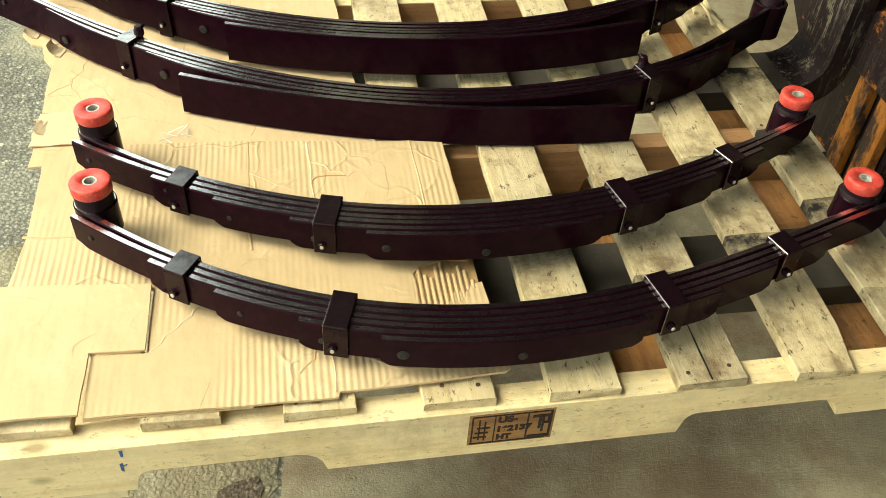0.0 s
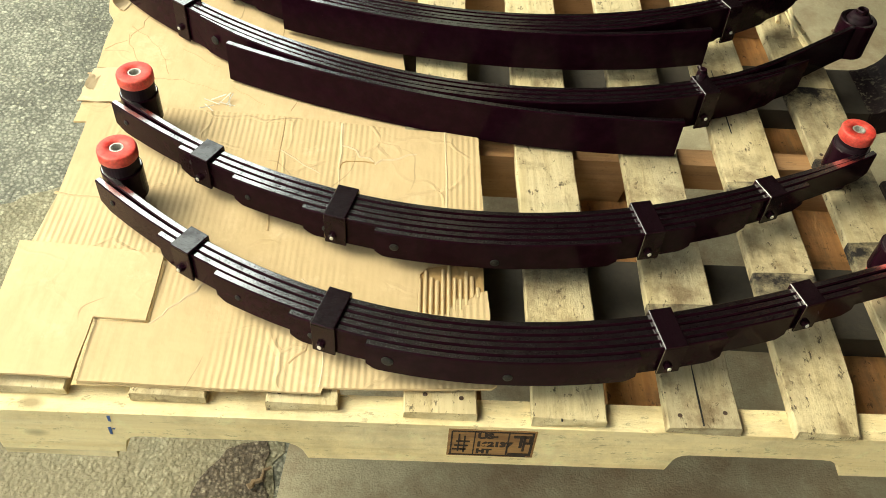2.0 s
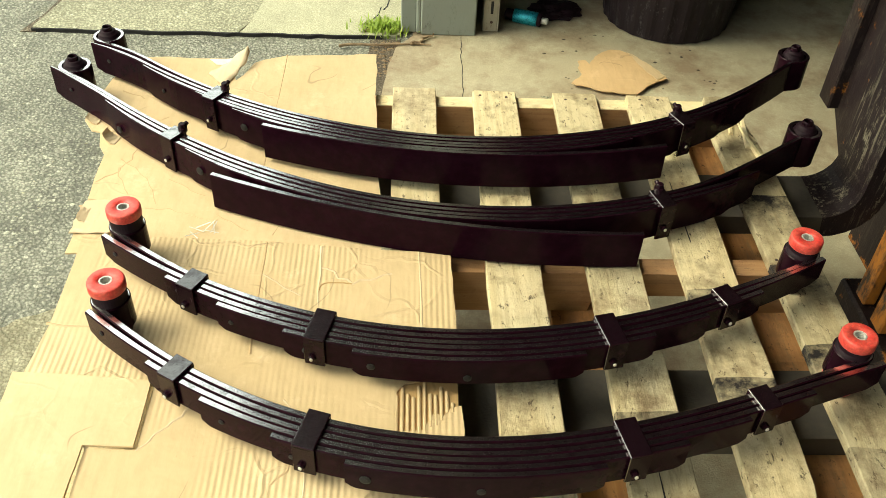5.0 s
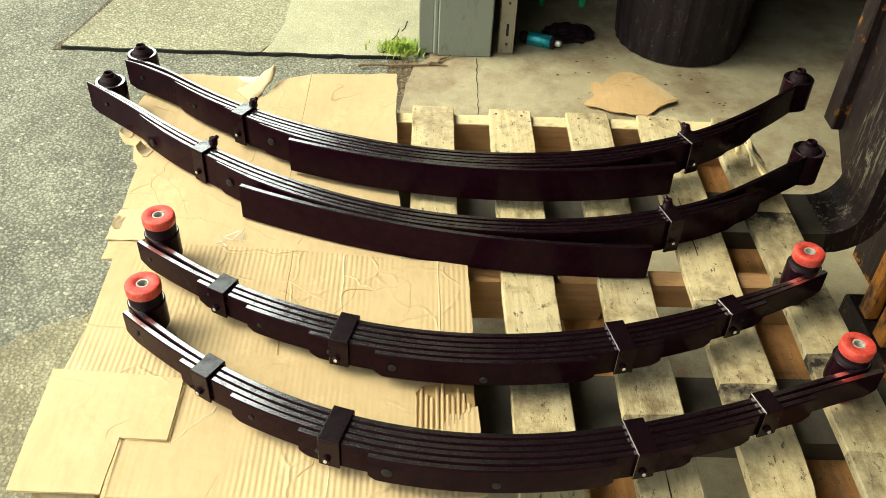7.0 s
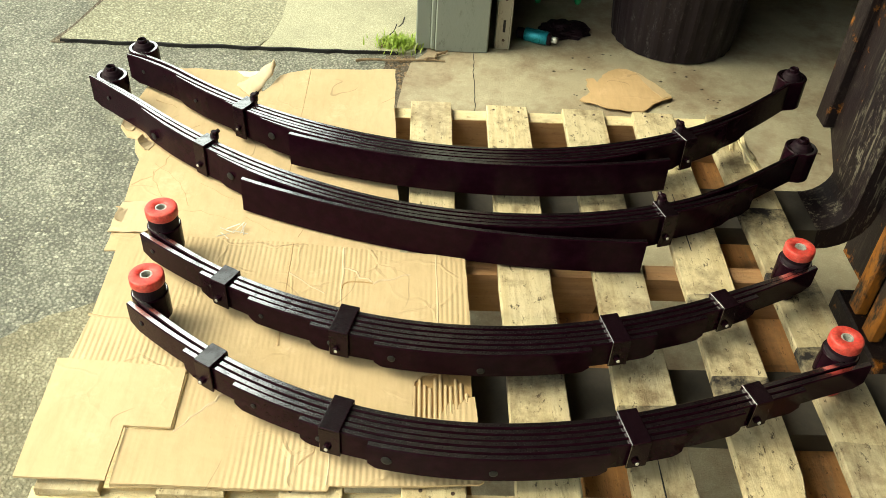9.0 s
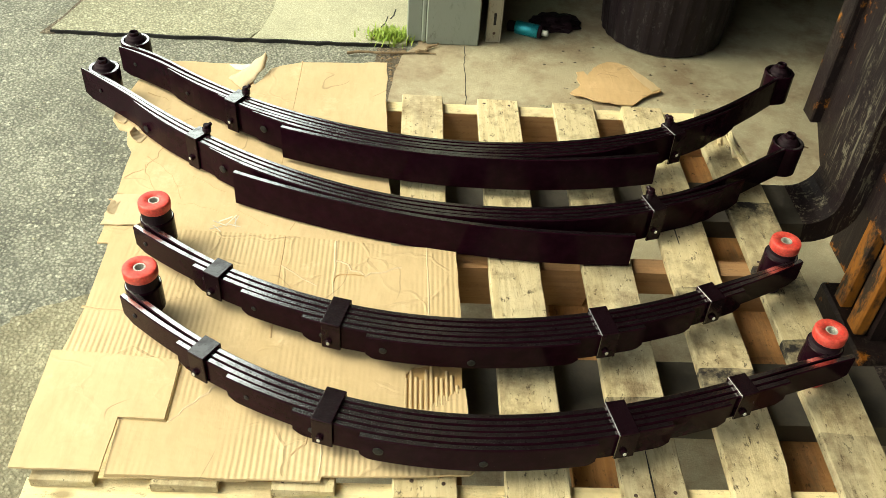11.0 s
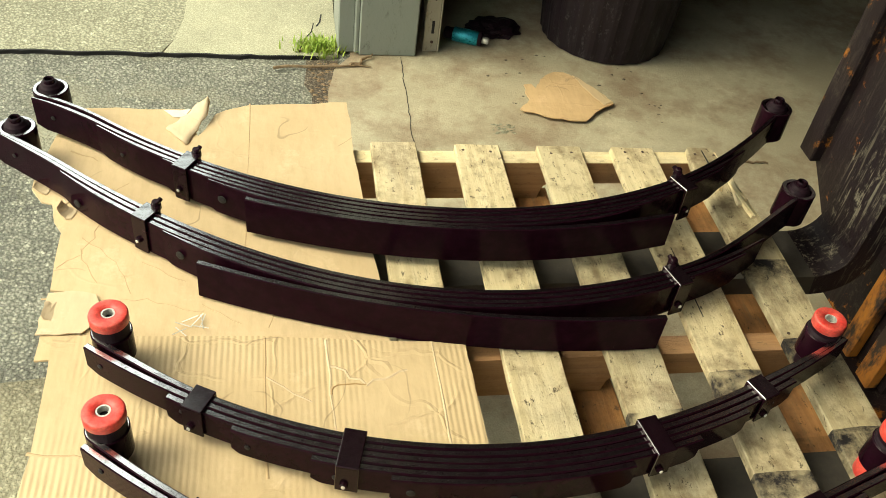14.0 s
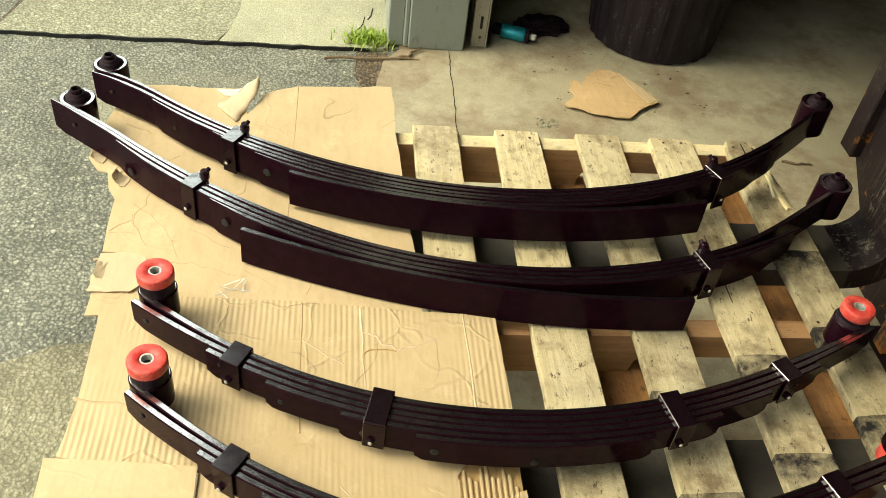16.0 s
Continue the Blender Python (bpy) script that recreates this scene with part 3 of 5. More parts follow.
def stringer_bm(y0, y1, notched=True):
    pts = [(0.0, 0.016)]
    if notched:
        for a in (6, 33):
            x0, x1, h = a * INCH, (a + 9) * INCH, 0.038
            pts += [(x0, 0.016), (x0 + 0.003, 0.030)]
            pts += [(x0 + 0.022 - 0.018 * math.cos(k * math.pi / 8), 0.016 + h - 0.020 + 0.020 * math.sin(k * math.pi / 8)) for k in range(1, 5)]
            pts += [(x1 - 0.036 + 0.033 * math.sin(k * math.pi / 8), 0.016 + h - 0.032 + 0.032 * math.cos(k * math.pi / 8)) for k in range(0, 4)]
            pts += [(x1, 0.016)]
    pts += [(1.219, 0.016), (1.219, 0.105), (0.0, 0.105)]
    b = bmesh.new()
    rnd = random.Random(int(y0 * 100) + 3)
    f0 = [b.verts.new((x, y0, z)) for x, z in pts]
    f1 = [b.verts.new((x, y1, z)) for x, z in pts]
    b.faces.new(f0)
    b.faces.new(f1[::-1])
    for i in range(len(pts)):
        b.faces.new((f0[i], f1[i], f1[(i + 1) % len(pts)], f0[(i + 1) % len(pts)]))
    bmesh.ops.recalc_face_normals(b, faces=b.faces)
    bmesh.ops.triangulate(b, faces=[f for f in b.faces if len(f.verts) > 4])
    return b


part("stringer", stringer_bm(-0.002, 0.036), M_STRINGER, pallet, "fresh yellow pine front beam with two fork notches")
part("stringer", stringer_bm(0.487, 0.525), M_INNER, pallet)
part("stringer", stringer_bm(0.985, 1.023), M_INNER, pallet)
# pale strip that gives the back beam a lit top over darker sides
part("beam_cap", box_bm(0.001, 1.218, 0.9855, 1.0225, 0.1052, 0.1072, 0.0005), M_STRINGER, pallet)


def board_bm(w, length, th, seed, chips=()):
    """A sawn board along y with uneven long edges and rounded arrises; chips: (end, side, depth, width) broken corners."""
    rnd = random.Random(seed)
    n = 14
    b = bmesh.new()
    rows = []
    for i in range(n + 1):
        y = length * i / n
        jl, jr = rnd.uniform(-0.0012, 0.0012), rnd.uniform(-0.0012, 0.0012)
        warp = 0.0012 * math.sin(3.1 * i / n + seed)
        x0, x1 = -w / 2 + jl, w / 2 + jr
        for end, side, depth, width in chips:
            near = y if end == 0 else length - y
            if near < depth:
                cut = width * (1 - near / depth)
                if side < 0:
                    x0 += cut
                else:
                    x1 -= cut
        e = 0.0015
        ring = [(x0, 0), (x1, 0), (x1, th - e), (x1 - e, th), (x0 + e, th), (x0, th - e)]
        rows.append([b.verts.new((x, y + (rnd.uniform(-0.002, 0.002) if i in (0, n) else 0), z + warp)) for x, z in ring])
    for a, c in zip(rows, rows[1:]):
        for i in range(6):
            b.faces.new((a[i], a[(i + 1) % 6], c[(i + 1) % 6], c[i]))
    b.faces.new(rows[0][::-1])
    b.faces.new(rows[-1])
    bmesh.ops.recalc_face_normals(b, faces=b.faces)
    return b


# centre x at the front, centre x at the back, width, sooty and shaded or not, chips
BOARDS = [
    (0.052, 0.052, 0.086, M_BOARD, ()), (0.217, 0.214, 0.089, M_BOARD, ()), (0.377, 0.376, 0.088, M_BOARD, ()),
    (0.543, 0.538, 0.089, M_BOARD, ()), (0.700, 0.704, 0.090, M_BOARD_SOOT_SHADE, ()), (0.864, 0.873, 0.090, M_BOARD_SOOT_SHADE, ()),
    (1.020, 1.028, 0.090, M_BOARD_SOOT_SHADE, ((0, 1, 0.05, 0.012),)), (1.176, 1.180, 0.088, M_BOARD_SOOT_SHADE, ((1, 1, 0.20, 0.022), (1, -1, 0.12, 0.012))),
]
nail_bm = lathe_bm([(0.0030, 0), (0.0030, 0.0006), (0.0015, 0.0010)], 10)
nail_me = bpy.data.meshes.new("nail")
nail_bm.to_mesh(nail_me)
nail_me.materials.append(M_NAIL)
rnd = random.Random(11)
for i, (xf, xb, w, mat, chips) in enumerate(BOARDS):
    turn = math.degrees(math.atan2(xf - xb, 1.02))
    y0 = [0.020, 0.016, 0.012, 0.006, 0.002, -0.002, -0.005, -0.004][i]
    m = pose(xf, y0, 0.1055, 0, 0, turn)
    if i == 4:
        a = part("board", board_bm(w, 1.024, 0.0155, 51), mat, pallet, "deck board split at its front end, with a blue mark")
        a.matrix_basis = m
    else:
        a = part("board", board_bm(w, 1.024, 0.0155, 20 + i, chips), mat, pallet)
        a.matrix_basis = m
    for y in (0.018, 0.506, 1.004):
        for dx in (-0.024, 0.022):
            nl = new("nail", nail_me)
            nl.parent = pallet
            nl.matrix_basis = m @ pose(dx + rnd.uniform(-0.006, 0.006), y + rnd.uniform(-0.007, 0.007), 0.0152)
# saw cracks along two boards
for i, x, ya, yb in ((5, 0.862, 0.0, 0.09), (4, 0.690, 0.0, 0.11), (6, 1.012, 0.55, 0.72), (7, 1.178, 0.90, 1.01)):
    part("split", prism_bm([(x - 0.0008, ya), (x + 0.001, ya), (x + 0.0012, (ya + yb) / 2), (x + 0.0006, yb), (x - 0.0004, yb), (x - 0.0012, (ya + yb) / 2)], 0.1195, 0.1218), M_HOLE, pallet)
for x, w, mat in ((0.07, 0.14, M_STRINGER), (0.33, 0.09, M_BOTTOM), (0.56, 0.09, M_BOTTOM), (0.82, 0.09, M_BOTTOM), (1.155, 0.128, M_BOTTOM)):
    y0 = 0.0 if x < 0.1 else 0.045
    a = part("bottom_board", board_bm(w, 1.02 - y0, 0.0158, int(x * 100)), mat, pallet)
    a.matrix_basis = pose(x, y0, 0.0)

# splintered end of the last deck board
for k, (x, y, turn, tilt, length, w) in enumerate(((1.206, 0.800, 9, 5, 0.115, 0.010), (1.193, 0.835, -5, 7, 0.120, 0.012), (1.170, 0.880, -12, 4, 0.085, 0.008), (1.212, 0.850, 16, 3, 0.070, 0.006))):
    b = bmesh.new()
    lo = [b.verts.new(p) for p in ((-w / 2, 0, 0), (w / 2, 0, 0), (w * 0.35, length * 0.7, 0), (0.0, length, 0), (-w * 0.4, length * 0.6, 0))]
    hi = [b.verts.new((v.co.x * 0.7, v.co.y, 0.007 - 0.004 * v.co.y / length)) for v in lo]
    b.faces.new(hi)
    b.faces.new(lo[::-1])
    for q in range(5):
        b.faces.new((lo[q], lo[(q + 1) % 5], hi[(q + 1) % 5], hi[q]))
    bmesh.ops.recalc_face_normals(b, faces=b.faces)
    part("splinter", b, M_STRINGER, pallet, "pale raised splinter").matrix_basis = pose(x, y, 0.1185, tilt, 0, turn)

# burnt brand on the front beam
part("scorch", box_bm(0.5555, 0.664, -0.0026, -0.0019, 0.036, 0.0985), M_SCORCH, pallet, "browned patch round the burnt brand")


def bar(x0, x1, z0, z1):
    b = box_bm(x0, x1, -0.0034, -0.0024, z0, z1)
    part("brand_line", b, M_INK, pallet)


for x0, x1, z0, z1 in ((0.560, 0.661, 0.0935, 0.0955), (0.558, 0.655, 0.0385, 0.0405), (0.559, 0.561, 0.040, 0.094), (0.5875, 0.589, 0.040, 0.094),
                       (0.629, 0.631, 0.040, 0.094), (0.658, 0.661, 0.040, 0.094), (0.568, 0.570, 0.047, 0.088), (0.575, 0.577, 0.045, 0.084),
                       (0.564, 0.581, 0.060, 0.0625), (0.566, 0.583, 0.070, 0.0725), (0.562, 0.579, 0.051, 0.0535), (0.636, 0.656, 0.083, 0.088),
                       (0.644, 0.648, 0.060, 0.084), (0.6485, 0.6515, 0.052, 0.088), (0.650, 0.658, 0.069, 0.073), (0.6555, 0.6585, 0.070, 0.088), (0.632, 0.658, 0.0405, 0.046)):
    bar(x0, x1, z0, z1)


def lettering(text, x, z, size, y=-0.0026):
    cu = bpy.data.curves.new("letters", "FONT")
    cu.body, cu.size, cu.extrude, cu.offset = text, size, 0.0004, 0.0010
    ob = bpy.data.objects.new("letters", cu)
    scene.collection.objects.link(ob)
    bpy.context.view_layer.update()
    me = bpy.data.meshes.new_from_object(ob.evaluated_get(bpy.context.evaluated_depsgraph_get()))
    bpy.data.objects.remove(ob)
    me.materials.clear()
    me.materials.append(M_INK)
    o = new("lettering", me)
    o.parent = pallet
    o.matrix_basis = pose(x, y, z, 90, 0, 0)
    o["label"] = "burnt lettering"


lettering("US-", 0.592, 0.0795, 0.0165)
lettering("162137", 0.5905, 0.0605, 0.0150)
lettering("HT", 0.592, 0.044, 0.0140)
for pts in ([(0.146, 0.1000), (0.150, 0.1005), (0.149, 0.0880), (0.146, 0.0885)], [(0.142, 0.074), (0.146, 0.075), (0.145, 0.058), (0.142, 0.060)], [(0.145, 0.070), (0.151, 0.073), (0.150, 0.070)]):
    b = bmesh.new()
    f = b.faces.new([b.verts.new((x, -0.0027, z)) for x, z in pts])
    r = bmesh.ops.extrude_face_region(b, geom=[f])
    bmesh.ops.translate(b, verts=[g for g in r["geom"] if isinstance(g, bmesh.types.BMVert)], vec=(0, 0.0006, 0))
    part("crayon_mark", b, M_BLUE, pallet, "blue crayon mark")

# ---- cardboard on the deck ----
back = thing("cardboard_sheet", "creased plain brown cardboard sheet with torn edges lying under the springs", "cardboard")
edge = ragged([(-0.028, 0.50), (0.482, 0.50), (0.477, 0.675), (0.464, 0.90), (0.455, 1.160), (0.262, 1.146), (0.216, 1.127), (0.196, 1.112), (0.180, 1.062), (0.168, 1.040), (0.158, 1.066), (0.150, 1.128), (0.065, 1.126), (0.01, 1.131), (-0.055, 1.128), (-0.085, 1.04), (-0.098, 0.95), (-0.100, 0.885), (-0.078, 0.850), (-0.060, 0.845), (-0.050, 0.800), (-0.034, 0.772), (-0.033, 0.70), (-0.029, 0.64), (0.004, 0.637), (-0.028, 0.632), (-0.029, 0.566)], 0.003, 0.03, 8)
part("sheet", sheet_bm(edge, DECK + 0.0008, 0.003, 0.022, 0.0012, 3, lambda x, y: -0.10 * max(0, -x - 0.01) * 0.15), M_CARD_PLAIN, back)


def crease(parent, pts, w=0.0016, h=0.0007, z=DECK + 0.0046, mat=None):
    b = bmesh.new()
    rows = []
    for i, (x, y) in enumerate(pts):
        p, q = pts[max(i - 1, 0)], pts[min(i + 1, len(pts) - 1)]
        d = Vector((q[0] - p[0], q[1] - p[1])).normalized()
        nx, ny = -d.y * w, d.x * w
        rows.append([b.verts.new((x + nx, y + ny, z - 0.001)), b.verts.new((x, y, z + h)), b.verts.new((x - nx, y - ny, z - 0.001))])
    for a, c in zip(rows, rows[1:]):
        for k in (0, 1):
            b.faces.new((a[k], a[k + 1], c[k + 1], c[k]))
        b.faces.new((a[2], a[0], c[0], c[2]))
    b.faces.new(rows[0])
    b.faces.new(rows[-1][::-1])
    bmesh.ops.recalc_face_normals(b, faces=b.faces)
    return part("crease", b, mat or M_CARD_PLAIN, parent)


def wiggle(a, b_, n, amp, seed):
    rnd = random.Random(seed)
    return [(a[0] + (b_[0] - a[0]) * i / n + rnd.uniform(-amp, amp), a[1] + (b_[1] - a[1]) * i / n + rnd.uniform(-amp, amp)) for i in range(n + 1)]


# crease lines with their brown shade put into the colour
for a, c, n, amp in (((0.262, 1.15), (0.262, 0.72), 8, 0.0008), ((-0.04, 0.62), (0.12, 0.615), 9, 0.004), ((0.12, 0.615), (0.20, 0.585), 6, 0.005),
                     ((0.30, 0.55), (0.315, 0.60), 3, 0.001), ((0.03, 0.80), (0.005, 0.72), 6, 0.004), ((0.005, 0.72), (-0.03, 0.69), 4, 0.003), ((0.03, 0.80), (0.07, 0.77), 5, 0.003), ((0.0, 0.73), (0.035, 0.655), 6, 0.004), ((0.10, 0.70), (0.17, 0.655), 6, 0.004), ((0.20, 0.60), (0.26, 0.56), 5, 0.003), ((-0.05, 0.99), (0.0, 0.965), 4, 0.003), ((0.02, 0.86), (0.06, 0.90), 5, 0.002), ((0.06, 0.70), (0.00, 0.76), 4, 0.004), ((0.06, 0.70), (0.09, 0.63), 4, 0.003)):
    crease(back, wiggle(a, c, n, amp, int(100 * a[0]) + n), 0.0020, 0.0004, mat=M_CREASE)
flap = thing("torn_flap", "curled tongue of torn cardboard with a pale underside", "cardboard scrap")
fb = bmesh.new()
rows = []
for i in range(11):
    u = i / 10
    mx, my = 0.128 + 0.056 * u, 1.035 + 0.088 * u
    w = (0.032 - 0.018 * u) * (1 + 0.10 * math.sin(19 * u)) * (1 - 0.6 * max(0, u - 0.85) / 0.15)
    rise = 0.002 + 0.030 * u * u
    rows.append([fb.verts.new((mx + 0.62 * w * (k - 2) / 2, my - 0.78 * w * (k - 2) / 2, DECK + 0.004 + rise * (1 - 0.25 * (k - 2) ** 2 / 4) + 0.0015 * math.sin(2.3 * k + 9 * u))) for k in range(5)])
for a, c in zip(rows, rows[1:]):
    for k in range(4):
        fb.faces.new((a[k], a[k + 1], c[k + 1], c[k]))
r = bmesh.ops.extrude_face_region(fb, geom=fb.faces[:])
bmesh.ops.translate(fb, verts=[g for g in r["geom"] if isinstance(g, bmesh.types.BMVert)], vec=(0, 0, 0.0022))
bmesh.ops.recalc_face_normals(fb, faces=fb.faces)
part("flap", fb, M_CARD_LINER, flap, "", True)
liner = ragged([(0.100, 1.122), (0.118, 1.100), (0.142, 1.098), (0.150, 1.128)], 0.005, 0.014, 23)
part("bare_patch", sheet_bm(liner, DECK + 0.0045, 0.0008, 0.02, 0.0012, 3), M_CARD_PALE, back, "pale patch where the liner is torn off")


def torn_curl(parent, x, y, turn, length, width, rise, seed):
    """A torn tongue at the sheet's edge, curling upwards."""
    rnd_ = random.Random(seed)
    bm_ = bmesh.new()
    rows_ = []
    for i in range(8):
        u = i / 7
        w = width * (1 - 0.35 * u) * rnd_.uniform(0.85, 1.15)
        a = rise * u * 1.6
        rows_.append([bm_.verts.new((length * math.sin(a) / max(rise * 1.6, 0.01) + rnd_.uniform(-0.001, 0.001), w * (k - 1.5) / 1.5, length * (1 - math.cos(a)) / max(rise * 1.6, 0.01) + rnd_.uniform(0, 0.001))) for k in range(4)])
    for a, c in zip(rows_, rows_[1:]):
        for k in range(3):
            bm_.faces.new((a[k], a[k + 1], c[k + 1], c[k]))
    r_ = bmesh.ops.extrude_face_region(bm_, geom=bm_.faces[:])
    bmesh.ops.translate(bm_, verts=[g for g in r_["geom"] if isinstance(g, bmesh.types.BMVert)], vec=(0, 0, 0.0018))
    bmesh.ops.recalc_face_normals(bm_, faces=bm_.faces)
    o = part("torn_curl", bm_, M_CARD_LINER, parent, "curled torn edge with a pale underside")
    o.matrix_basis = pose(x, y, DECK + 0.0035, 0, 0, turn)


torn_curl(back, -0.020, 0.815, 165, 0.032, 0.015, 0.9, 1)
torn_curl(back, -0.030, 0.850, 130, 0.022, 0.009, 0.7, 2)
torn_curl(back, -0.070, 0.880, 170, 0.026, 0.013, 0.5, 3)
torn_curl(back, 0.005, 0.590, 178, 0.036, 0.022, 0.35, 4)

front = thing("corrugated_sheet", "large corrugated cardboard sheet with a cut flap and a torn patch", "cardboard")
edge = [(0.110, 0.026), (0.400, 0.021), (0.402, 0.029), (0.500, 0.031), (0.605, 0.036), (0.612, 0.041), (0.609, 0.050), (0.585, 0.060), (0.600, 0.095), (0.607, 0.147), (0.604, 0.190), (0.590, 0.186), (0.578, 0.172), (0.566, 0.178), (0.556, 0.160), (0.550, 0.148), (0.514, 0.146), (0.511, 0.175), (0.514, 0.215), (0.525, 0.228), (0.560, 0.238), (0.592, 0.232), (0.601, 0.240), (0.602, 0.35), (0.598, 0.503), (0.45, 0.515), (0.29, 0.530), (0.12, 0.536), (-0.008, 0.542), (-0.004, 0.44), (-0.002, 0.336), (-0.010, 0.246), (0.068, 0.234), (0.176, 0.222), (0.176, 0.114), (0.109, 0.117)]
edge = ragged(edge, 0.0008, 0.03, 5)
Z1 = DECK + 0.0050
part("sheet", sheet_bm(edge, Z1, 0.0036, 0.02, 0.0014, 7), M_CARD, front)
edge = ragged([(-0.016, 0.030), (0.105, 0.027), (0.1065, 0.118), (0.172, 0.116), (0.172, 0.226), (0.068, 0.236), (-0.023, 0.241)], 0.0008, 0.03, 6)
part("side_flap", sheet_bm(edge, Z1 + 0.0035, 0.0036, 0.02, 0.0060, 12), M_CARD_PLAIN, front)
part("lower_flap", sheet_bm(ragged([(0.109, 0.026), (0.30, 0.023), (0.30, 0.113), (0.109, 0.113)], 0.0005, 0.04, 9), Z1 - 0.004, 0.003, 0.03, 0.0005, 14), M_CARD, front)
# torn patch: bare flutes
patch = bmesh.new()
box_bm(0.508, 0.600, 0.140, 0.238, Z1 - 0.002, Z1 + 0.0006, 0, patch)
part("torn_core", patch, M_CARD_DARK, front, "bare torn corrugation")
for i in range(11):
    x = 0.514 + 0.0078 * i
    top = 0.222 + 0.012 * math.sin(i * 1.7) - 0.003 * abs(i - 5)
    low = 0.142 + (0.0 if i < 6 else 0.008 * (i - 5)) + 0.004 * math.sin(i * 2.3)
    fl = lathe_bm([(0.0026, 0), (0.0026, top - low)], 8)
    o = part("flute", fl, M_CARD, front)
    o.matrix_basis = pose(x, top, Z1 + 0.0022, 90, 0, 0)
# crease lines: pale liner on some, brown shade colour on the rest
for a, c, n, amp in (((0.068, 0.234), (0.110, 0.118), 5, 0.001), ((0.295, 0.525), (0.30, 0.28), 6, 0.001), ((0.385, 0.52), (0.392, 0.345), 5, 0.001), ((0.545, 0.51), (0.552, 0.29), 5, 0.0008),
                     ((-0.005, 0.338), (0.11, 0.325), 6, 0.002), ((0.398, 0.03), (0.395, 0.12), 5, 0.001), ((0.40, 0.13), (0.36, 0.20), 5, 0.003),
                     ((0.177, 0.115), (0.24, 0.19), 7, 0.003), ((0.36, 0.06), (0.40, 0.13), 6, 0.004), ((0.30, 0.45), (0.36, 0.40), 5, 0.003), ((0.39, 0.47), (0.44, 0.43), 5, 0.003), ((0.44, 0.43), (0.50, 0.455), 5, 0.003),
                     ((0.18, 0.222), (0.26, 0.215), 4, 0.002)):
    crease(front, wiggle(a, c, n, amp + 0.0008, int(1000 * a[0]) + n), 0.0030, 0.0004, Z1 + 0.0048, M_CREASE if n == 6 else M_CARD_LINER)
hook = [(0.403 + 0.014 * math.cos(k), 0.418 + 0.014 * math.sin(k)) for k in (3.4, 2.9, 2.4, 1.9, 1.5)] + [(0.425, 0.4325), (0.44, 0.430)]
crease(front, hook, 0.0012, 0.0006, Z1 + 0.0052, M_CARD_DARK)

pale = thing("paper_scrap", "pale torn scrap of paper board poking out beside the cardboard", "paper scrap")
part("scrap", sheet_bm(ragged([(-0.034, 0.546), (0.03, 0.546), (0.056, 0.580), (0.040, 0.625), (0.004, 0.634), (-0.029, 0.630), (-0.031, 0.59)], 0.002, 0.014, 31), DECK + 0.0052, 0.002, 0.02, 0.003, 33), M_CARD_LINER, pale)
film = thing("plastic_scrap", "crumpled bit of clear plastic film on the cardboard", "plastic scrap")
pb = bmesh.new()
rnd = random.Random(5)
for k in range(8):
    a = rnd.uniform(0, 6.28)
    cx_, cy_ = 0.185 + rnd.uniform(-0.02, 0.02), 0.555 + rnd.uniform(-0.014, 0.014)
    box = bmesh.new()
    bmesh.ops.create_cube(box, size=1, matrix=pose(cx_, cy_, DECK + 0.010 + rnd.uniform(-0.003, 0.003), rnd.uniform(-25, 25), rnd.uniform(-25, 25), math.degrees(a)) @ Matrix.Diagonal((0.026, 0.0016, 0.0005, 1)))
    merge(pb, box)
part("film", pb, M_PLASTIC, film)

# ---- the leaf springs ----
class Arc:
    """A curve y(x) in plan, with points set off towards its convex side."""
    def __init__(self, coef, x0=0.63, ease=(-9.0, 0.0)):
        self.c, self.x0, self.ease = coef, x0, ease

    def y(self, x):
        u = x - self.x0
        out = 0.0
        for k in self.c:
            out = out * u + k
        return out - self.ease[1] * max(0.0, self.ease[0] - x) ** 2

    def normal(self, x):
        d = (self.y(x + 1e-4) - self.y(x - 1e-4)) / 2e-4
        n = Vector((d, -1.0))
        return n.normalized()

    def at(self, x, off):
        n = self.normal(x)
        return Vector((x + n.x * off, self.y(x) + n.y * off))

    def find(self, px, off):
        """The curve's x at which the point set off by off has the plan x px."""
        x = px
        for _ in range(12):
            x += px - self.at(x, off).x
        return x


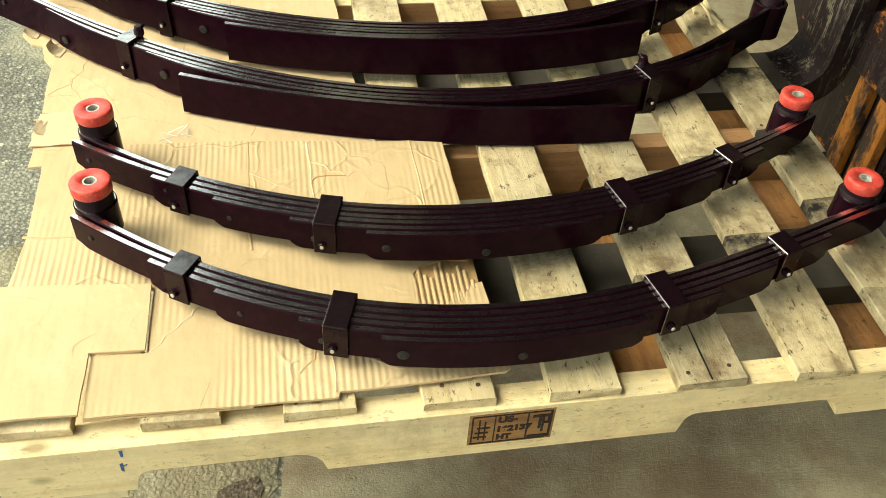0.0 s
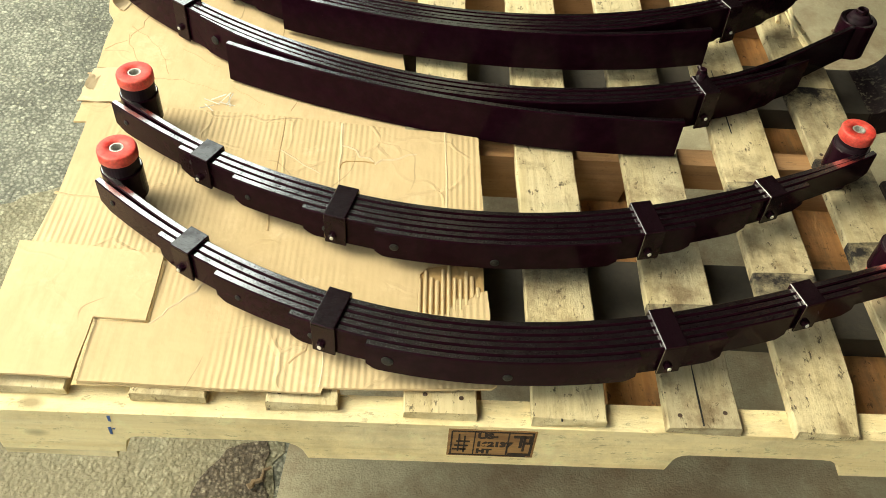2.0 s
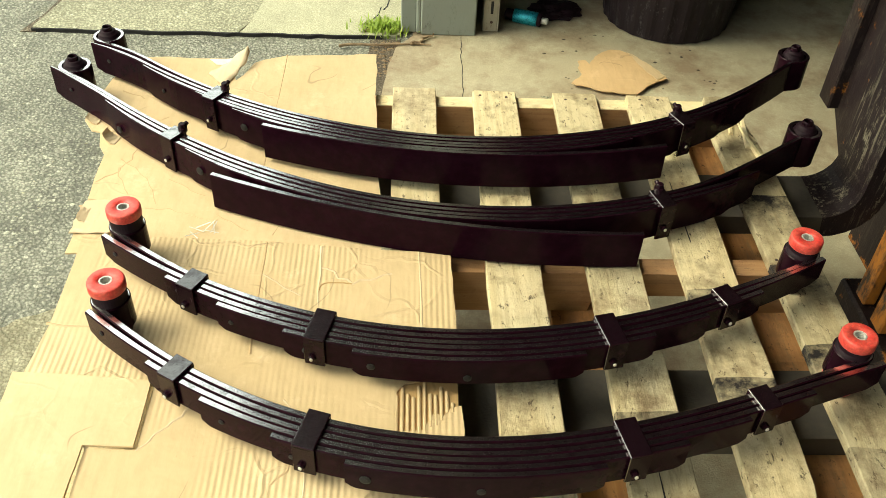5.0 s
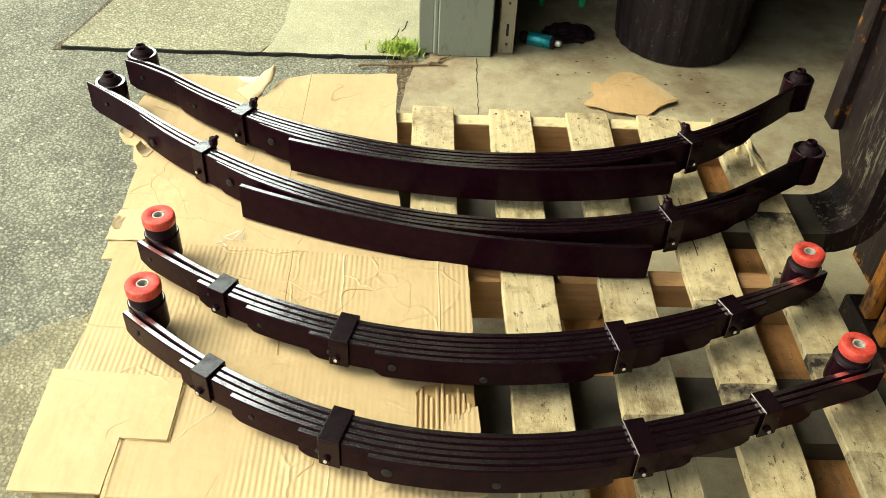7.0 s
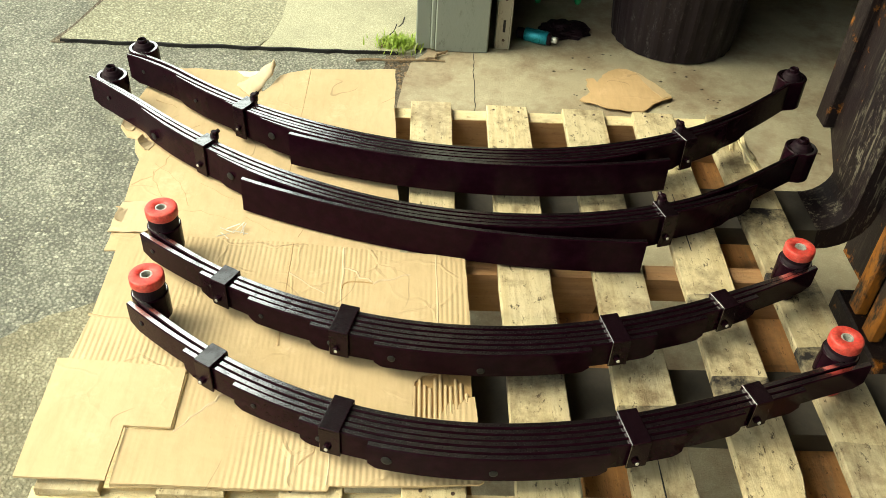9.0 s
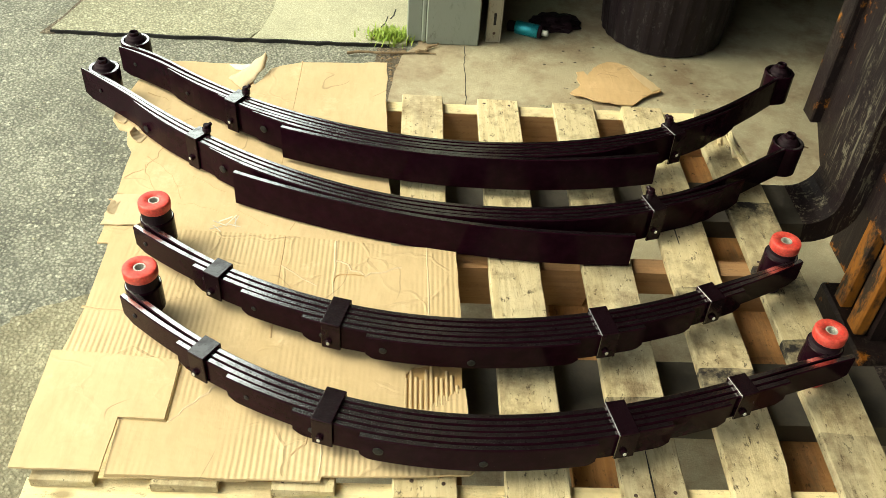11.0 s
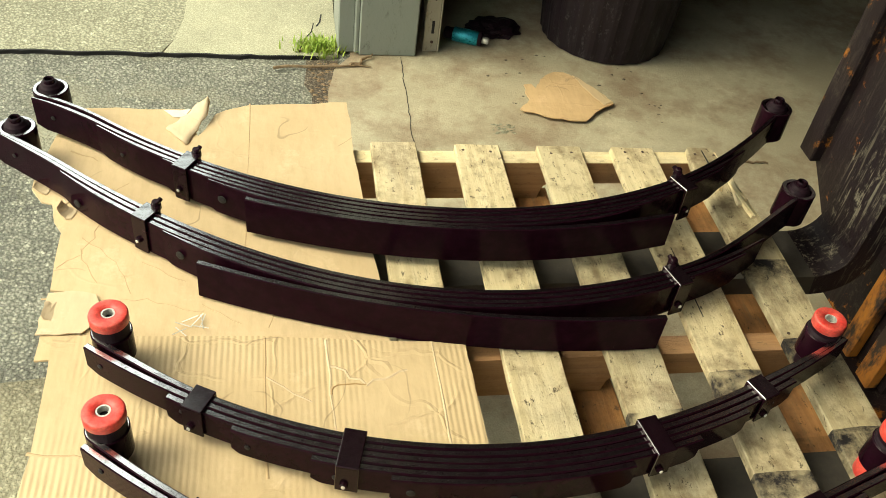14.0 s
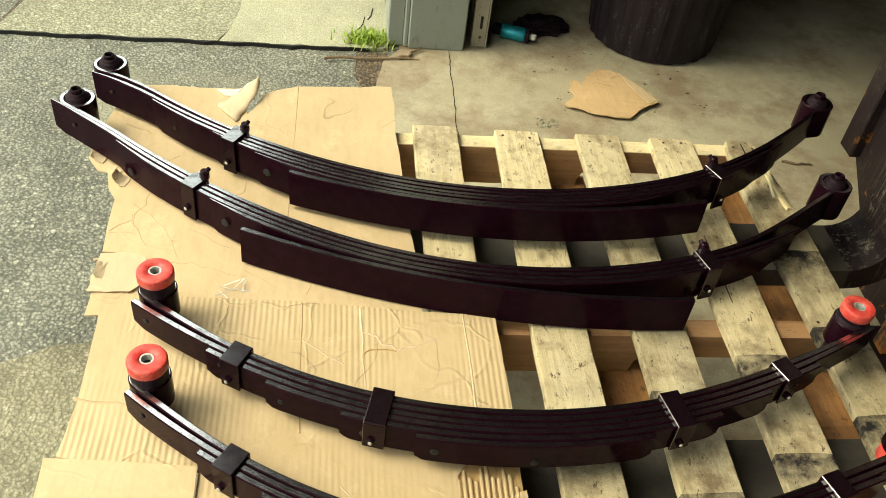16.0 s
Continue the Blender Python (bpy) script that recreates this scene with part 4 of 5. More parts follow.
def ribbon_bm(arc, xa, xb, o0, o1, z0, z1, n=64, bev=0.0012, taper=(0.0, 0.0), spread=None, thin=0.0):
    """A flat bar bent along the arc, between two offsets; taper: how far the ends' lower corner is cut back; spread: offset added along the way."""
    b = bmesh.new()
    rows = []
    for i in range(n + 1):
        u = i / n
        x = xa + (xb - xa) * u
        s = spread(u) if spread else 0.0
        zz0 = z0
        for end, tp in ((u, taper[0]), (1 - u, taper[1])):
            if tp:
                d = end * abs(xb - xa)
                if d < tp:
                    zz0 = max(zz0, z0 + (tp - d) * 0.8)
        full = o1 - o0
        near = min(u, 1 - u) * abs(xb - xa)
        wide = full * (0.45 + 0.55 * min(1.0, near / thin)) if thin else full
        e, bv = o0 + wide, min(bev, wide * 0.3)
        prof = [(o0 + bv, zz0), (e - bv, zz0), (e, zz0 + bev), (e, z1 - bev), (e - bv, z1), (o0 + bv, z1), (o0, z1 - bev), (o0, zz0 + bev)]
        rows.append([b.verts.new((*arc.at(x, o + s), z)) for o, z in prof])
    for a, c in zip(rows, rows[1:]):
        for k in range(8):
            b.faces.new((a[k], a[(k + 1) % 8], c[(k + 1) % 8], c[k]))
    b.faces.new(rows[0][::-1])
    b.faces.new(rows[-1])
    bmesh.ops.recalc_face_normals(b, faces=b.faces)
    return b


def edged(ob, z, mat=None):
    """Gives the narrow top edge of a leaf its overdriven gloss, for bright sky glints."""
    ob.data.materials.append(mat or M_EDGE)
    for p in ob.data.polygons:
        if p.center.z > z - 0.0005:
            p.material_index = 1
    return ob


def main_leaf_bm(arc, eyes, th, r, z0, z1, bev=0.0016, barrel=False):
    """The longest leaf: a bar along the arc, rolled at each end into an eye of outer radius r on the hollow side; with barrel it runs into the right eye's middle and rolls up there. Returns the eyes' centres too."""
    ends = []
    for (ex, ey), turn in zip(eyes, (-1, 1)):
        x = min((ex - 0.12 + 0.0005 * k for k in range(480)), key=lambda q: math.hypot(q - ex, arc.y(q) - ey))
        n = arc.normal(x)
        gap = (arc.at(x, 0) - Vector((ex, ey))).dot(n) - (r - th)
        off = -max(-0.005, min(0.005, gap))
        c = arc.at(x, off) - n * (r - th)
        a0 = math.atan2(n.y, n.x)
        ring = []
        if barrel and turn > 0:
            c = Vector((ex, ey))
            off = (r - th) * 0.30 - (gap + r - th)
            x = arc.find(ex - 0.6 * r, off)
            n = arc.normal(x)
            a0 = math.atan2(n.y, n.x) - math.radians(38)
        for k in range(1, 41):
            a = a0 + turn * math.radians(335) * k / 40
            d = Vector((math.cos(a), math.sin(a)))
            ring.append((c + d * (r - th), d))
        ends.append((x, off, ring, (c.x, c.y)))
    (x0, o0, ring0, c0), (x1, o1, ring1, c1) = ends

    def ease(d):
        u = max(0.0, 1 - d / (0.30 if barrel else 0.16))
        return u * u * (3 - 2 * u)

    mid = [(arc.at(x, o0 * ease(x - x0) + o1 * ease(x1 - x)), arc.normal(x)) for x in [x0 + (x1 - x0) * k / 90 for k in range(91)]]
    way, centres = (ring0, ring1), (c0, c1)
    b = bmesh.new()
    rows = []
    for p, n in way[0][::-1] + mid + way[1]:
        t = th - 0.0007
        prof = [(bev, z0), (t - bev, z0), (t, z0 + bev), (t, z1 - bev), (t - bev, z1), (bev, z1), (0, z1 - bev), (0, z0 + bev)]
        rows.append([b.verts.new((p.x + n.x * o, p.y + n.y * o, z)) for o, z in prof])
    for a, c in zip(rows, rows[1:]):
        for k in range(8):
            b.faces.new((a[k], a[(k + 1) % 8], c[(k + 1) % 8], c[k]))
    b.faces.new(rows[0][::-1])
    b.faces.new(rows[-1])
    bmesh.ops.recalc_face_normals(b, faces=b.faces)
    return b, centres


def bushing(parent, c, z0, z1, zlo, zhi, red):
    cx, cy = c
    if red:
        left = cx < 0.6
        part("bushing_sleeve", lathe_bm([(0.0240, z0 - 0.003), (0.0240, z1 + 0.006)], 36, cx, cy), M_RUBBER, parent, "", True)
        a, b_ = zhi - 0.017, zhi
        w = 0.0264 if left else 0.0250
        part("sleeve_neck", lathe_bm([(w - 0.0015, z1 - 0.01), (w - 0.0015, a + 0.001)], 36, cx, cy), M_RUBBER, parent)
        part("top_flange", tube_bm([(0.0094, a), (w - 0.0016, a), (w, a + 0.002), (w, b_ - 0.003), (w - 0.0009, b_ - 0.0008), (w - 0.0023, b_), (0.0105, b_), (0.0094, b_ - 0.002)], 48, cx, cy), M_RED, parent, "red polyurethane flange", True)
        a, b_ = zlo, z0 - 0.002
        low_red = not left and cy < 0.3
        r = 0.0245 if low_red else 0.019
        part("bottom_flange", tube_bm([(0.0094, a), (r - 0.001, a), (r, a + 0.002), (r, b_ - 0.002), (r - 0.001, b_), (0.0094, b_)], 40, cx, cy), M_RED if low_red else M_RUBBER, parent, "", True)
        part("steel_sleeve", tube_bm([(0.0072, zlo + 0.001), (0.0093, zlo + 0.001), (0.0093, zhi - 0.001), (0.0072, zhi - 0.001)], 28, cx, cy), M_STEEL, parent, "bright steel bush")
        part("bore", lathe_bm([(0.0071, zlo + 0.002), (0.0071, zhi - 0.012)], 20, cx, cy), M_HOLE, parent)
    else:
        part("bushing_sleeve", lathe_bm([(0.0218, z0 - 0.003), (0.0218, z1 - 0.002), (0.0196, z1 - 0.0015), (0.0194, z1 + 0.004), (0.0180, z1 + 0.006), (0.0158, z1 + 0.0065), (0.0150, z1 + 0.0105), (0.0135, z1 + 0.0115), (0.0095, z1 + 0.0115)], 40, cx, cy), M_RUBBER, parent, "black rubber bushing", True)
        top = min(zhi, z1 + 0.019)
        part("steel_sleeve", tube_bm([(0.0068, z1 + 0.009), (0.0100, z1 + 0.009), (0.0100, top - 0.002), (0.0090, top), (0.0078, top), (0.0068, top - 0.002)], 28, cx, cy), M_CLIP, parent, "black steel bush")
        part("bore", lathe_bm([(0.0067, z1 + 0.008), (0.0067, top - 0.008)], 20, cx, cy), M_HOLE, parent)
        part("lower_sleeve", lathe_bm([(0.012, zlo), (0.015, zlo + 0.001), (0.016, z0 - 0.002), (0.016, z0 + 0.001)], 28, cx, cy), M_RUBBER, parent)


def clip(parent, arc, px, off_front, z0, z1, width, bolt="front", bolt_z=None):
    """A strap folded round the leaves at plan x px, with its bolt."""
    x = arc.find(px, off_front * 0.5)
    n = arc.normal(x)
    c = arc.at(x, 0)
    ang = math.degrees(math.atan2(n.x, -n.y))
    m = pose(c.x, c.y, 0, 0, 0, ang)
    t = 0.0040
    b = bmesh.new()
    box_bm(-width / 2, width / 2, -off_front - t, t, z1 - 0.0006, z1 + 0.0006 + t, 0.0010, b)
    box_bm(-width / 2, width / 2, -off_front - t, -off_front - 0.0004, z0 + 0.0005, z1 + 0.003, 0.0008, b)
    box_bm(-width / 2, width / 2, 0.0004, t, z0 + 0.0005, z1 + 0.003, 0.0008, b)
    o = part("clip", b, M_CLIP, parent, "black folded steel strap")
    edged(o, z1 + 0.0006 + t, M_STRAP_TOP if bolt == "top" else M_STRAP_RIM)
    # left-facing rims get boosted reflectance to draw the strap's bright highlight line
    o.data.materials.append(M_STRAP_RIM)
    for p in o.data.polygons:
        if -0.95 < p.normal.x < -0.3 and (p.normal.z > 0.3 or p.normal.y < -0.3):
            p.material_index = 2
    o.matrix_basis = m
    zc = bolt_z or z0 + 0.016
    if bolt == "front":
        h = part("bolt_head", lathe_bm([(0.0056, 0), (0.0056, 0.0035), (0.0045, 0.005)], 8), M_CLIP, o)
        h.matrix_basis = pose(-width * 0.1, -off_front - t, zc, 90, 0, 0)
        s = part("bolt_end", lathe_bm([(0.0028, 0), (0.0026, 0.0015)], 10), M_STEEL, o)
        s.matrix_basis = pose(-width * 0.1, -off_front - t - 0.0048, zc, 90, 0, 0)
    else:
        cap = part("bolt_cap", lathe_bm([(0.0085, -0.004), (0.0085, 0.004), (0.0064, 0.0045), (0.0064, 0.010), (0.005, 0.0115)], 12), M_CLIP, o)
        cap.matrix_basis = pose(0.005, 0.004, z1 + t)
        tail = part("bolt_tail", lathe_bm([(0.0038, 0), (0.0038, 0.011)], 10), M_CLIP, o)
        tail.matrix_basis = pose(0.005, 0.006, z1 + t + 0.004, -70, 0, 0)
        h = part("bolt_head", lathe_bm([(0.0058, 0), (0.0058, 0.004), (0.004, 0.0055)], 8), M_CLIP, o)
        h.matrix_basis = pose(-0.002, -off_front - t, zc + 0.008, 90, 0, 0)
        s = part("bolt_end", lathe_bm([(0.0030, 0), (0.0026, 0.0015)], 10), M_STEEL, o)
        s.matrix_basis = pose(-0.002, -off_front - t - 0.0052, zc + 0.008, 90, 0, 0)
    return o


def rivet(parent, arc, px, off, z, r=0.004, mat=None, long=0.0):
    x = arc.find(px, off)
    p, n = arc.at(x, off), arc.normal(x)
    b = lathe_bm([(r, 0), (r, 0.0012), (r * 0.55, 0.0022)], 12)
    o = part("rivet", b, mat or M_HOLE, parent)
    o.matrix_basis = pose(p.x, p.y, z, 0, 0, math.degrees(math.atan2(n.x, -n.y))) @ pose(0, 0, 0, 90, 0, 0) @ Matrix.Diagonal((1, 1 + long, 1, 1))


def spring(name_label, coef, th, z0, z1, leaves, eyes, eye_r, clips, rivets, red, rest, plate=None, spread=0.0, ease=(-9.0, 0.0)):
    s = thing("leaf_spring", name_label, "leaf spring", "leaf springs on the pallet")
    arc = Arc(coef, ease=ease)
    main, centres = main_leaf_bm(arc, [c for c, _ in eyes], th, eye_r, z0, z1, barrel=not red)
    edged(part("main_leaf", main, M_LEAF, s, "longest leaf rolled into an eye at each end"), z1)
    for i, (a, b_) in enumerate(leaves):
        if i == 0:
            continue
        o0, o1 = i * th, (i + 1) * th - 0.0007
        xa, xb = arc.find(a, o1), arc.find(b_, o1)
        lift = None
        if i >= 2 and spread:
            lift = lambda u, k=i: spread * max(0, 1 - u * 9) ** 2
        top = z1 - 0.0006 * (i % 3)
        edged(part("leaf", ribbon_bm(arc, xa, xb, o0, o1, z0 + (0.0005 * (i % 2)), top, 72, 0.0016, (0.010, 0.010), lift, 0.0 if red else 0.07), M_LEAF, s), top)
    for c, (_, zt) in zip(centres, eyes):
        bushing(s, c, z0, z1, rest[0 if c[0] < 0.6 else 1], zt, red)
    for px, nl, kind in clips:
        clip(s, arc, px, nl * th, z0, z1, 0.030 if red else 0.028, kind)
    for px, nl, z, r in rivets:
        rivet(s, arc, px, nl * th - 0.0006, z, r)
    if plate:
        pc, a, b_, pz0, pz1, pt = plate
        p = Arc(pc)
        edged(part("overload_leaf", ribbon_bm(p, a, b_, -pt, 0.0, pz0, pz1, 60, 0.0014), M_LEAF, s, "flat black overload leaf"), pz1)
    return s, arc


A_COEF = (-0.19, -0.32, 0.670, 0.0125, 0.0875)
B_COEF = (-0.0025, -0.1216, 0.6135, 0.0201, 0.2713)
C_COEF = (0.0169, -0.0439, 0.5979, -0.0543, 0.5556)
D_COEF = (0.1100, 0.0450, 0.5800, -0.0580, 0.7290)
TH = 0.0103
sA, arcA = spring("black painted leaf spring with red bushings lying on cardboard", A_COEF, TH, 0.151, 0.200,
                  [(0.085, 1.165), (0.0755, 1.190), (0.178, 1.075), (0.260, 0.975), (0.358, 0.885), (0.452, 0.775)],
                  [((0.104, 0.326), 0.234), ((1.153, 0.238), 0.229)], 0.0285,
                  [(0.222, 3, "front"), (0.409, 5, "front"), (0.812, 5, "front"), (1.000, 3, "front")],
                  [(0.100, 2, 0.178, 0.004), (0.205, 3, 0.184, 0.003), (0.290, 4, 0.176, 0.004), (0.385, 5, 0.172, 0.0045), (0.478, 6, 0.175, 0.0075), (0.62, 6, 0.170, 0.006)], True, (0.131, 0.1225))
sB, arcB = spring("black painted leaf spring with red bushings lying behind its twin", B_COEF, TH, 0.151, 0.200,
                  [(0.075, 1.150), (0.056, 1.180), (0.170, 1.06), (0.254, 0.965), (0.354, 0.88), (0.452, 0.775)],
                  [((0.090, 0.489), 0.235), ((1.152, 0.436), 0.229)], 0.0285,
                  [(0.213, 3, "front"), (0.406, 5, "front"), (0.815, 5, "front"), (1.000, 3, "front")],
                  [(0.077, 2, 0.176, 0.004), (0.19, 3, 0.184, 0.003), (0.275, 4, 0.174, 0.004), (0.385, 5, 0.172, 0.0045), (0.478, 6, 0.175, 0.006), (0.611, 6, 0.165, 0.006)], True, (0.131, 0.1225))
sC, arcC = spring("long black leaf spring with rubber bushings and a flat overload leaf", C_COEF, 0.0100, 0.133, 0.200,
                  [(-0.150, 1.250), (-0.172, 1.150), (-0.040, 1.10), (0.1356, 0.985), ],
                  [((-0.127, 0.960), 0.228), ((1.274, 0.801), 0.226)], 0.0322,
                  [(0.110, 3, "top"), (0.955, 4, "top")],
                  [(-0.125, 2, 0.170, 0.004), (-0.01, 3, 0.155, 0.007), (0.165, 4, 0.170, 0.0075)], False, (0.1275, 0.1225),
                  ((0.3393, -0.1328, 0.4945), 0.194, 0.905, 0.1318, 0.202, 0.010), ease=(-0.02, 1.75))
sD, arcD = spring("long black leaf spring with rubber bushings and a bolted strap", D_COEF, 0.0094, 0.133, 0.200,
                  [(-0.098, 1.285), (-0.118, 1.19), (0.003, 1.13), (0.123, 1.03), (0.2005, 0.93)],
                  [((-0.088, 1.084), 0.229), ((1.315, 1.023), 0.220)], 0.0322,
                  [(0.166, 4, "top"), (1.030, 4, "top")],
                  [(-0.08, 2, 0.170, 0.004), (0.05, 3, 0.165, 0.004), (0.225, 5, 0.170, 0.0075)], False, (0.1275, 0.1225),
                  ((0.4196, -0.0789, 0.673), 0.264, 0.985, 0.129, 0.200, 0.010), ease=(0.02, 2.4))

# the two long springs lie slightly out of level
sC.matrix_basis = pose(-0.1, 0, 0.13) @ pose(0, 0, 0, 0, 0.45, 0) @ pose(0.1, 0, -0.13)
sD.matrix_basis = pose(-0.07, 0, 0.13) @ pose(0, 0, 0, 0, -0.95, 0) @ pose(0.07, 0, -0.13)

# ---- the lift truck at the end of the pallet ----
lift = thing("forklift", "black forklift carriage with scratched forks and worn orange mast rails", "forklift")


def fork_bm(y0, y1):
    """An L-shaped fork: tapered blade along -x, rounded heel, upright shank."""
    prof = [(0.25, 0.052), (1.315, 0.058)]
    prof += [(1.315 + 0.06 * math.sin(k * math.pi / 12), 0.118 - 0.06 * math.cos(k * math.pi / 12)) for k in range(1, 7)]
    prof += [(1.377, 0.9), (1.422, 0.9), (1.422, 0.10)]
    prof += [(1.322 + 0.10 * math.cos(k * math.pi / 12), 0.10 - 0.09 * math.sin(k * math.pi / 12)) for k in range(1, 7)]
    prof += [(0.25, 0.036)]
    b = bmesh.new()
    f0 = [b.verts.new((x, y0, z)) for x, z in prof]
    f1 = [b.verts.new((x, y1, z)) for x, z in prof]
    b.faces.new(f0)
    b.faces.new(f1[::-1])
    for i in range(len(prof)):
        b.faces.new((f0[i], f1[i], f1[(i + 1) % len(prof)], f0[(i + 1) % len(prof)]))
    bmesh.ops.recalc_face_normals(b, faces=b.faces)
    bmesh.ops.triangulate(b, faces=[f for f in b.faces if len(f.verts) > 4])
    return b


for y0, y1 in ((0.700, 0.830), (0.190, 0.320)):
    fork = part("fork", fork_bm(y0, y1), M_FORK, lift, "black fork with a scratched shank and a dusty blade")
    fork.data.materials.append(M_BLADE)
    for p in fork.data.polygons:
        if p.center.x < 1.3:
            p.material_index = 1
part("backrest_bar", box_bm(1.375, 1.400, 0.935, 0.985, 0.150, 1.1, 0.003), M_CARRIAGE, lift)
cp = bmesh.new()
face = [(0.985, 0.152), (0.955, 0.150), (0.832, 0.055), (0.832, 1.1), (0.985, 1.1)]
lo = [cp.verts.new((1.398, y, z)) for y, z in face]
hi = [cp.verts.new((1.412, y, z)) for y, z in face]
cp.faces.new(lo)
cp.faces.new(hi[::-1])
for k in range(5):
    cp.faces.new((lo[k], lo[(k + 1) % 5], hi[(k + 1) % 5], hi[k]))
bmesh.ops.recalc_face_normals(cp, faces=cp.faces)
part("carriage_plate", cp, M_CARRIAGE, lift)
part("carriage_bar", box_bm(1.424, 1.475, 0.0, 0.95, 0.10, 0.22, 0.004), M_CARRIAGE, lift)
part("carriage_bar", box_bm(1.424, 1.475, 0.0, 0.95, 0.48, 0.60, 0.004), M_CARRIAGE, lift)
for y0, y1 in ((0.652, 0.692), (0.572, 0.616)):
    part("mast_rail", box_bm(1.440, 1.468, y0, y1, -0.13, 0.30, 0.004), M_ORANGE, lift, "worn orange mast rail")
part("mast_web", box_bm(1.47, 1.50, 0.56, 0.70, -0.131, 0.30), M_CARRIAGE, lift)
part("mast_foot", box_bm(1.43, 1.55, 0.50, 0.74, -0.20, -0.132, 0.006), M_CARRIAGE, lift)
part("mast_foot_plate", box_bm(1.42, 1.55, 0.50, 0.76, -0.235, -0.201, 0.004), M_CARRIAGE, lift)
# guessed truck body, added with its front brought forward to darken the floor
part("truck_body", box_bm(1.56, 3.3, -0.15, 1.00, -0.25, 0.95, 0.03, None, 3), M_CARRIAGE, lift)

# ---- things on the workshop floor ----
binn = thing("trash_can", "black ribbed plastic bin standing on the concrete floor", "trash can")
bb = bmesh.new()
N = 96
rings = []
for r, z in ((0.205, 0.0), (0.213, 0.006), (0.222, 0.10), (0.235, 0.40), (0.25, 0.70), (0.235, 0.70), (0.20, 0.03)):
    ring = []
    for i in range(N):
        a = 2 * math.pi * i / N
        rr = r + (0.004 if i % 4 in (0, 1) and 0.005 < z < 0.7 and r > 0.2 else 0)
        ring.append(bb.verts.new((1.425 + rr * math.cos(a), 2.290 + rr * math.sin(a), FLOOR + z)))
    rings.append(ring)
for a, c in zip(rings, rings[1:]):
    for i in range(N):
        bb.faces.new((a[i], a[(i + 1) % N], c[(i + 1) % N], c[i]))
bb.faces.new(rings[0][::-1])
bb.faces.new(rings[-1])
bmesh.ops.recalc_face_normals(bb, faces=bb.faces)
part("bin_body", bb, M_BIN, binn)
part("rim", tube_bm([(0.236, FLOOR + 0.70), (0.262, FLOOR + 0.70), (0.266, FLOOR + 0.71), (0.266, FLOOR + 0.74), (0.255, FLOOR + 0.75), (0.236, FLOOR + 0.745)], 60, 1.425, 2.290), M_BIN, binn)

scrap = thing("cardboard_scrap", "torn triangular piece of brown cardboard on the floor", "cardboard scrap")
edge = ragged([(1.030, 1.800), (1.070, 1.850), (1.062, 1.885), (1.066, 1.925), (1.090, 1.930), (1.100, 1.905), (1.125, 1.955), (1.150, 1.985), (1.185, 2.010), (1.215, 2.005), (1.250, 1.965), (1.285, 1.915), (1.335, 1.835), (1.300, 1.815), (1.265, 1.790), (1.225, 1.745), (1.190, 1.745), (1.10, 1.765)], 0.004, 0.018, 3)
part("scrap", sheet_bm(edge, FLOOR + 0.001, 0.004, 0.03, 0.020, 21), M_SCRAP, scrap)
liner = ragged([(1.236, 1.985), (1.262, 1.952), (1.296, 1.905), (1.334, 1.842), (1.300, 1.822), (1.275, 1.868), (1.25, 1.935)], 0.003, 0.015, 13)
part("peeled_liner", sheet_bm(liner, FLOOR + 0.0056, 0.0012, 0.02, 0.020, 21), M_CARD_PLAIN, scrap, "pale peeled edge")

tool = thing("air_tool", "teal anodised cylinder with black ends lying on the floor", "tool")
for name, prof, mat in (("body", [(0.022, 0), (0.024, 0.003), (0.024, 0.082), (0.022, 0.085)], M_TEAL), ("black_cap", [(0.015, -0.030), (0.019, -0.026), (0.019, 0.001)], M_RUBBER),
                        ("collar", [(0.022, 0.085), (0.022, 0.096), (0.019, 0.098)], M_RUBBER), ("nozzle", [(0.011, 0.098), (0.011, 0.118), (0.009, 0.12)], M_STEEL)):
    o = part(name, lathe_bm(prof, 28), mat, tool, "", True)
    o.matrix_basis = pose(0.885, 2.215, FLOOR + 0.025, 0, 90, -22)
glove = thing("dark_rag", "crumpled dark rag beside the teal tool", "rag")
gb = bmesh.new()
bmesh.ops.create_icosphere(gb, subdivisions=4, radius=1)
for v in gb.verts:
    d = 1 + 0.35 * noise.noise(v.co * 2.3) + 0.12 * noise.noise(v.co * 6)
    v.co = Vector((1.035 + 0.085 * v.co.x * d, 2.285 + 0.06 * v.co.y * d, max(FLOOR + 0.0005, FLOOR + 0.008 + 0.028 * v.co.z * d)))
part("rag", gb, M_RUBBER, glove)
stand = thing("green_hose", "two green hose ends hanging in the dark workshop", "hose")
for x in (0.95, 1.10):
    o = part("hose_end", lathe_bm([(0.008, 0), (0.013, 0.01), (0.013, 0.45), (0.010, 0.46)], 14), M_GREEN, stand)
    o.matrix_basis = pose(x, 2.46, FLOOR + 0.03, 0, 4, 0)

grass = tagged(new("grass_tuft"), "bright green grass tuft growing at the foot of the post", "grass", kind="stuff")
gm = bmesh.new()
rnd = random.Random(3)
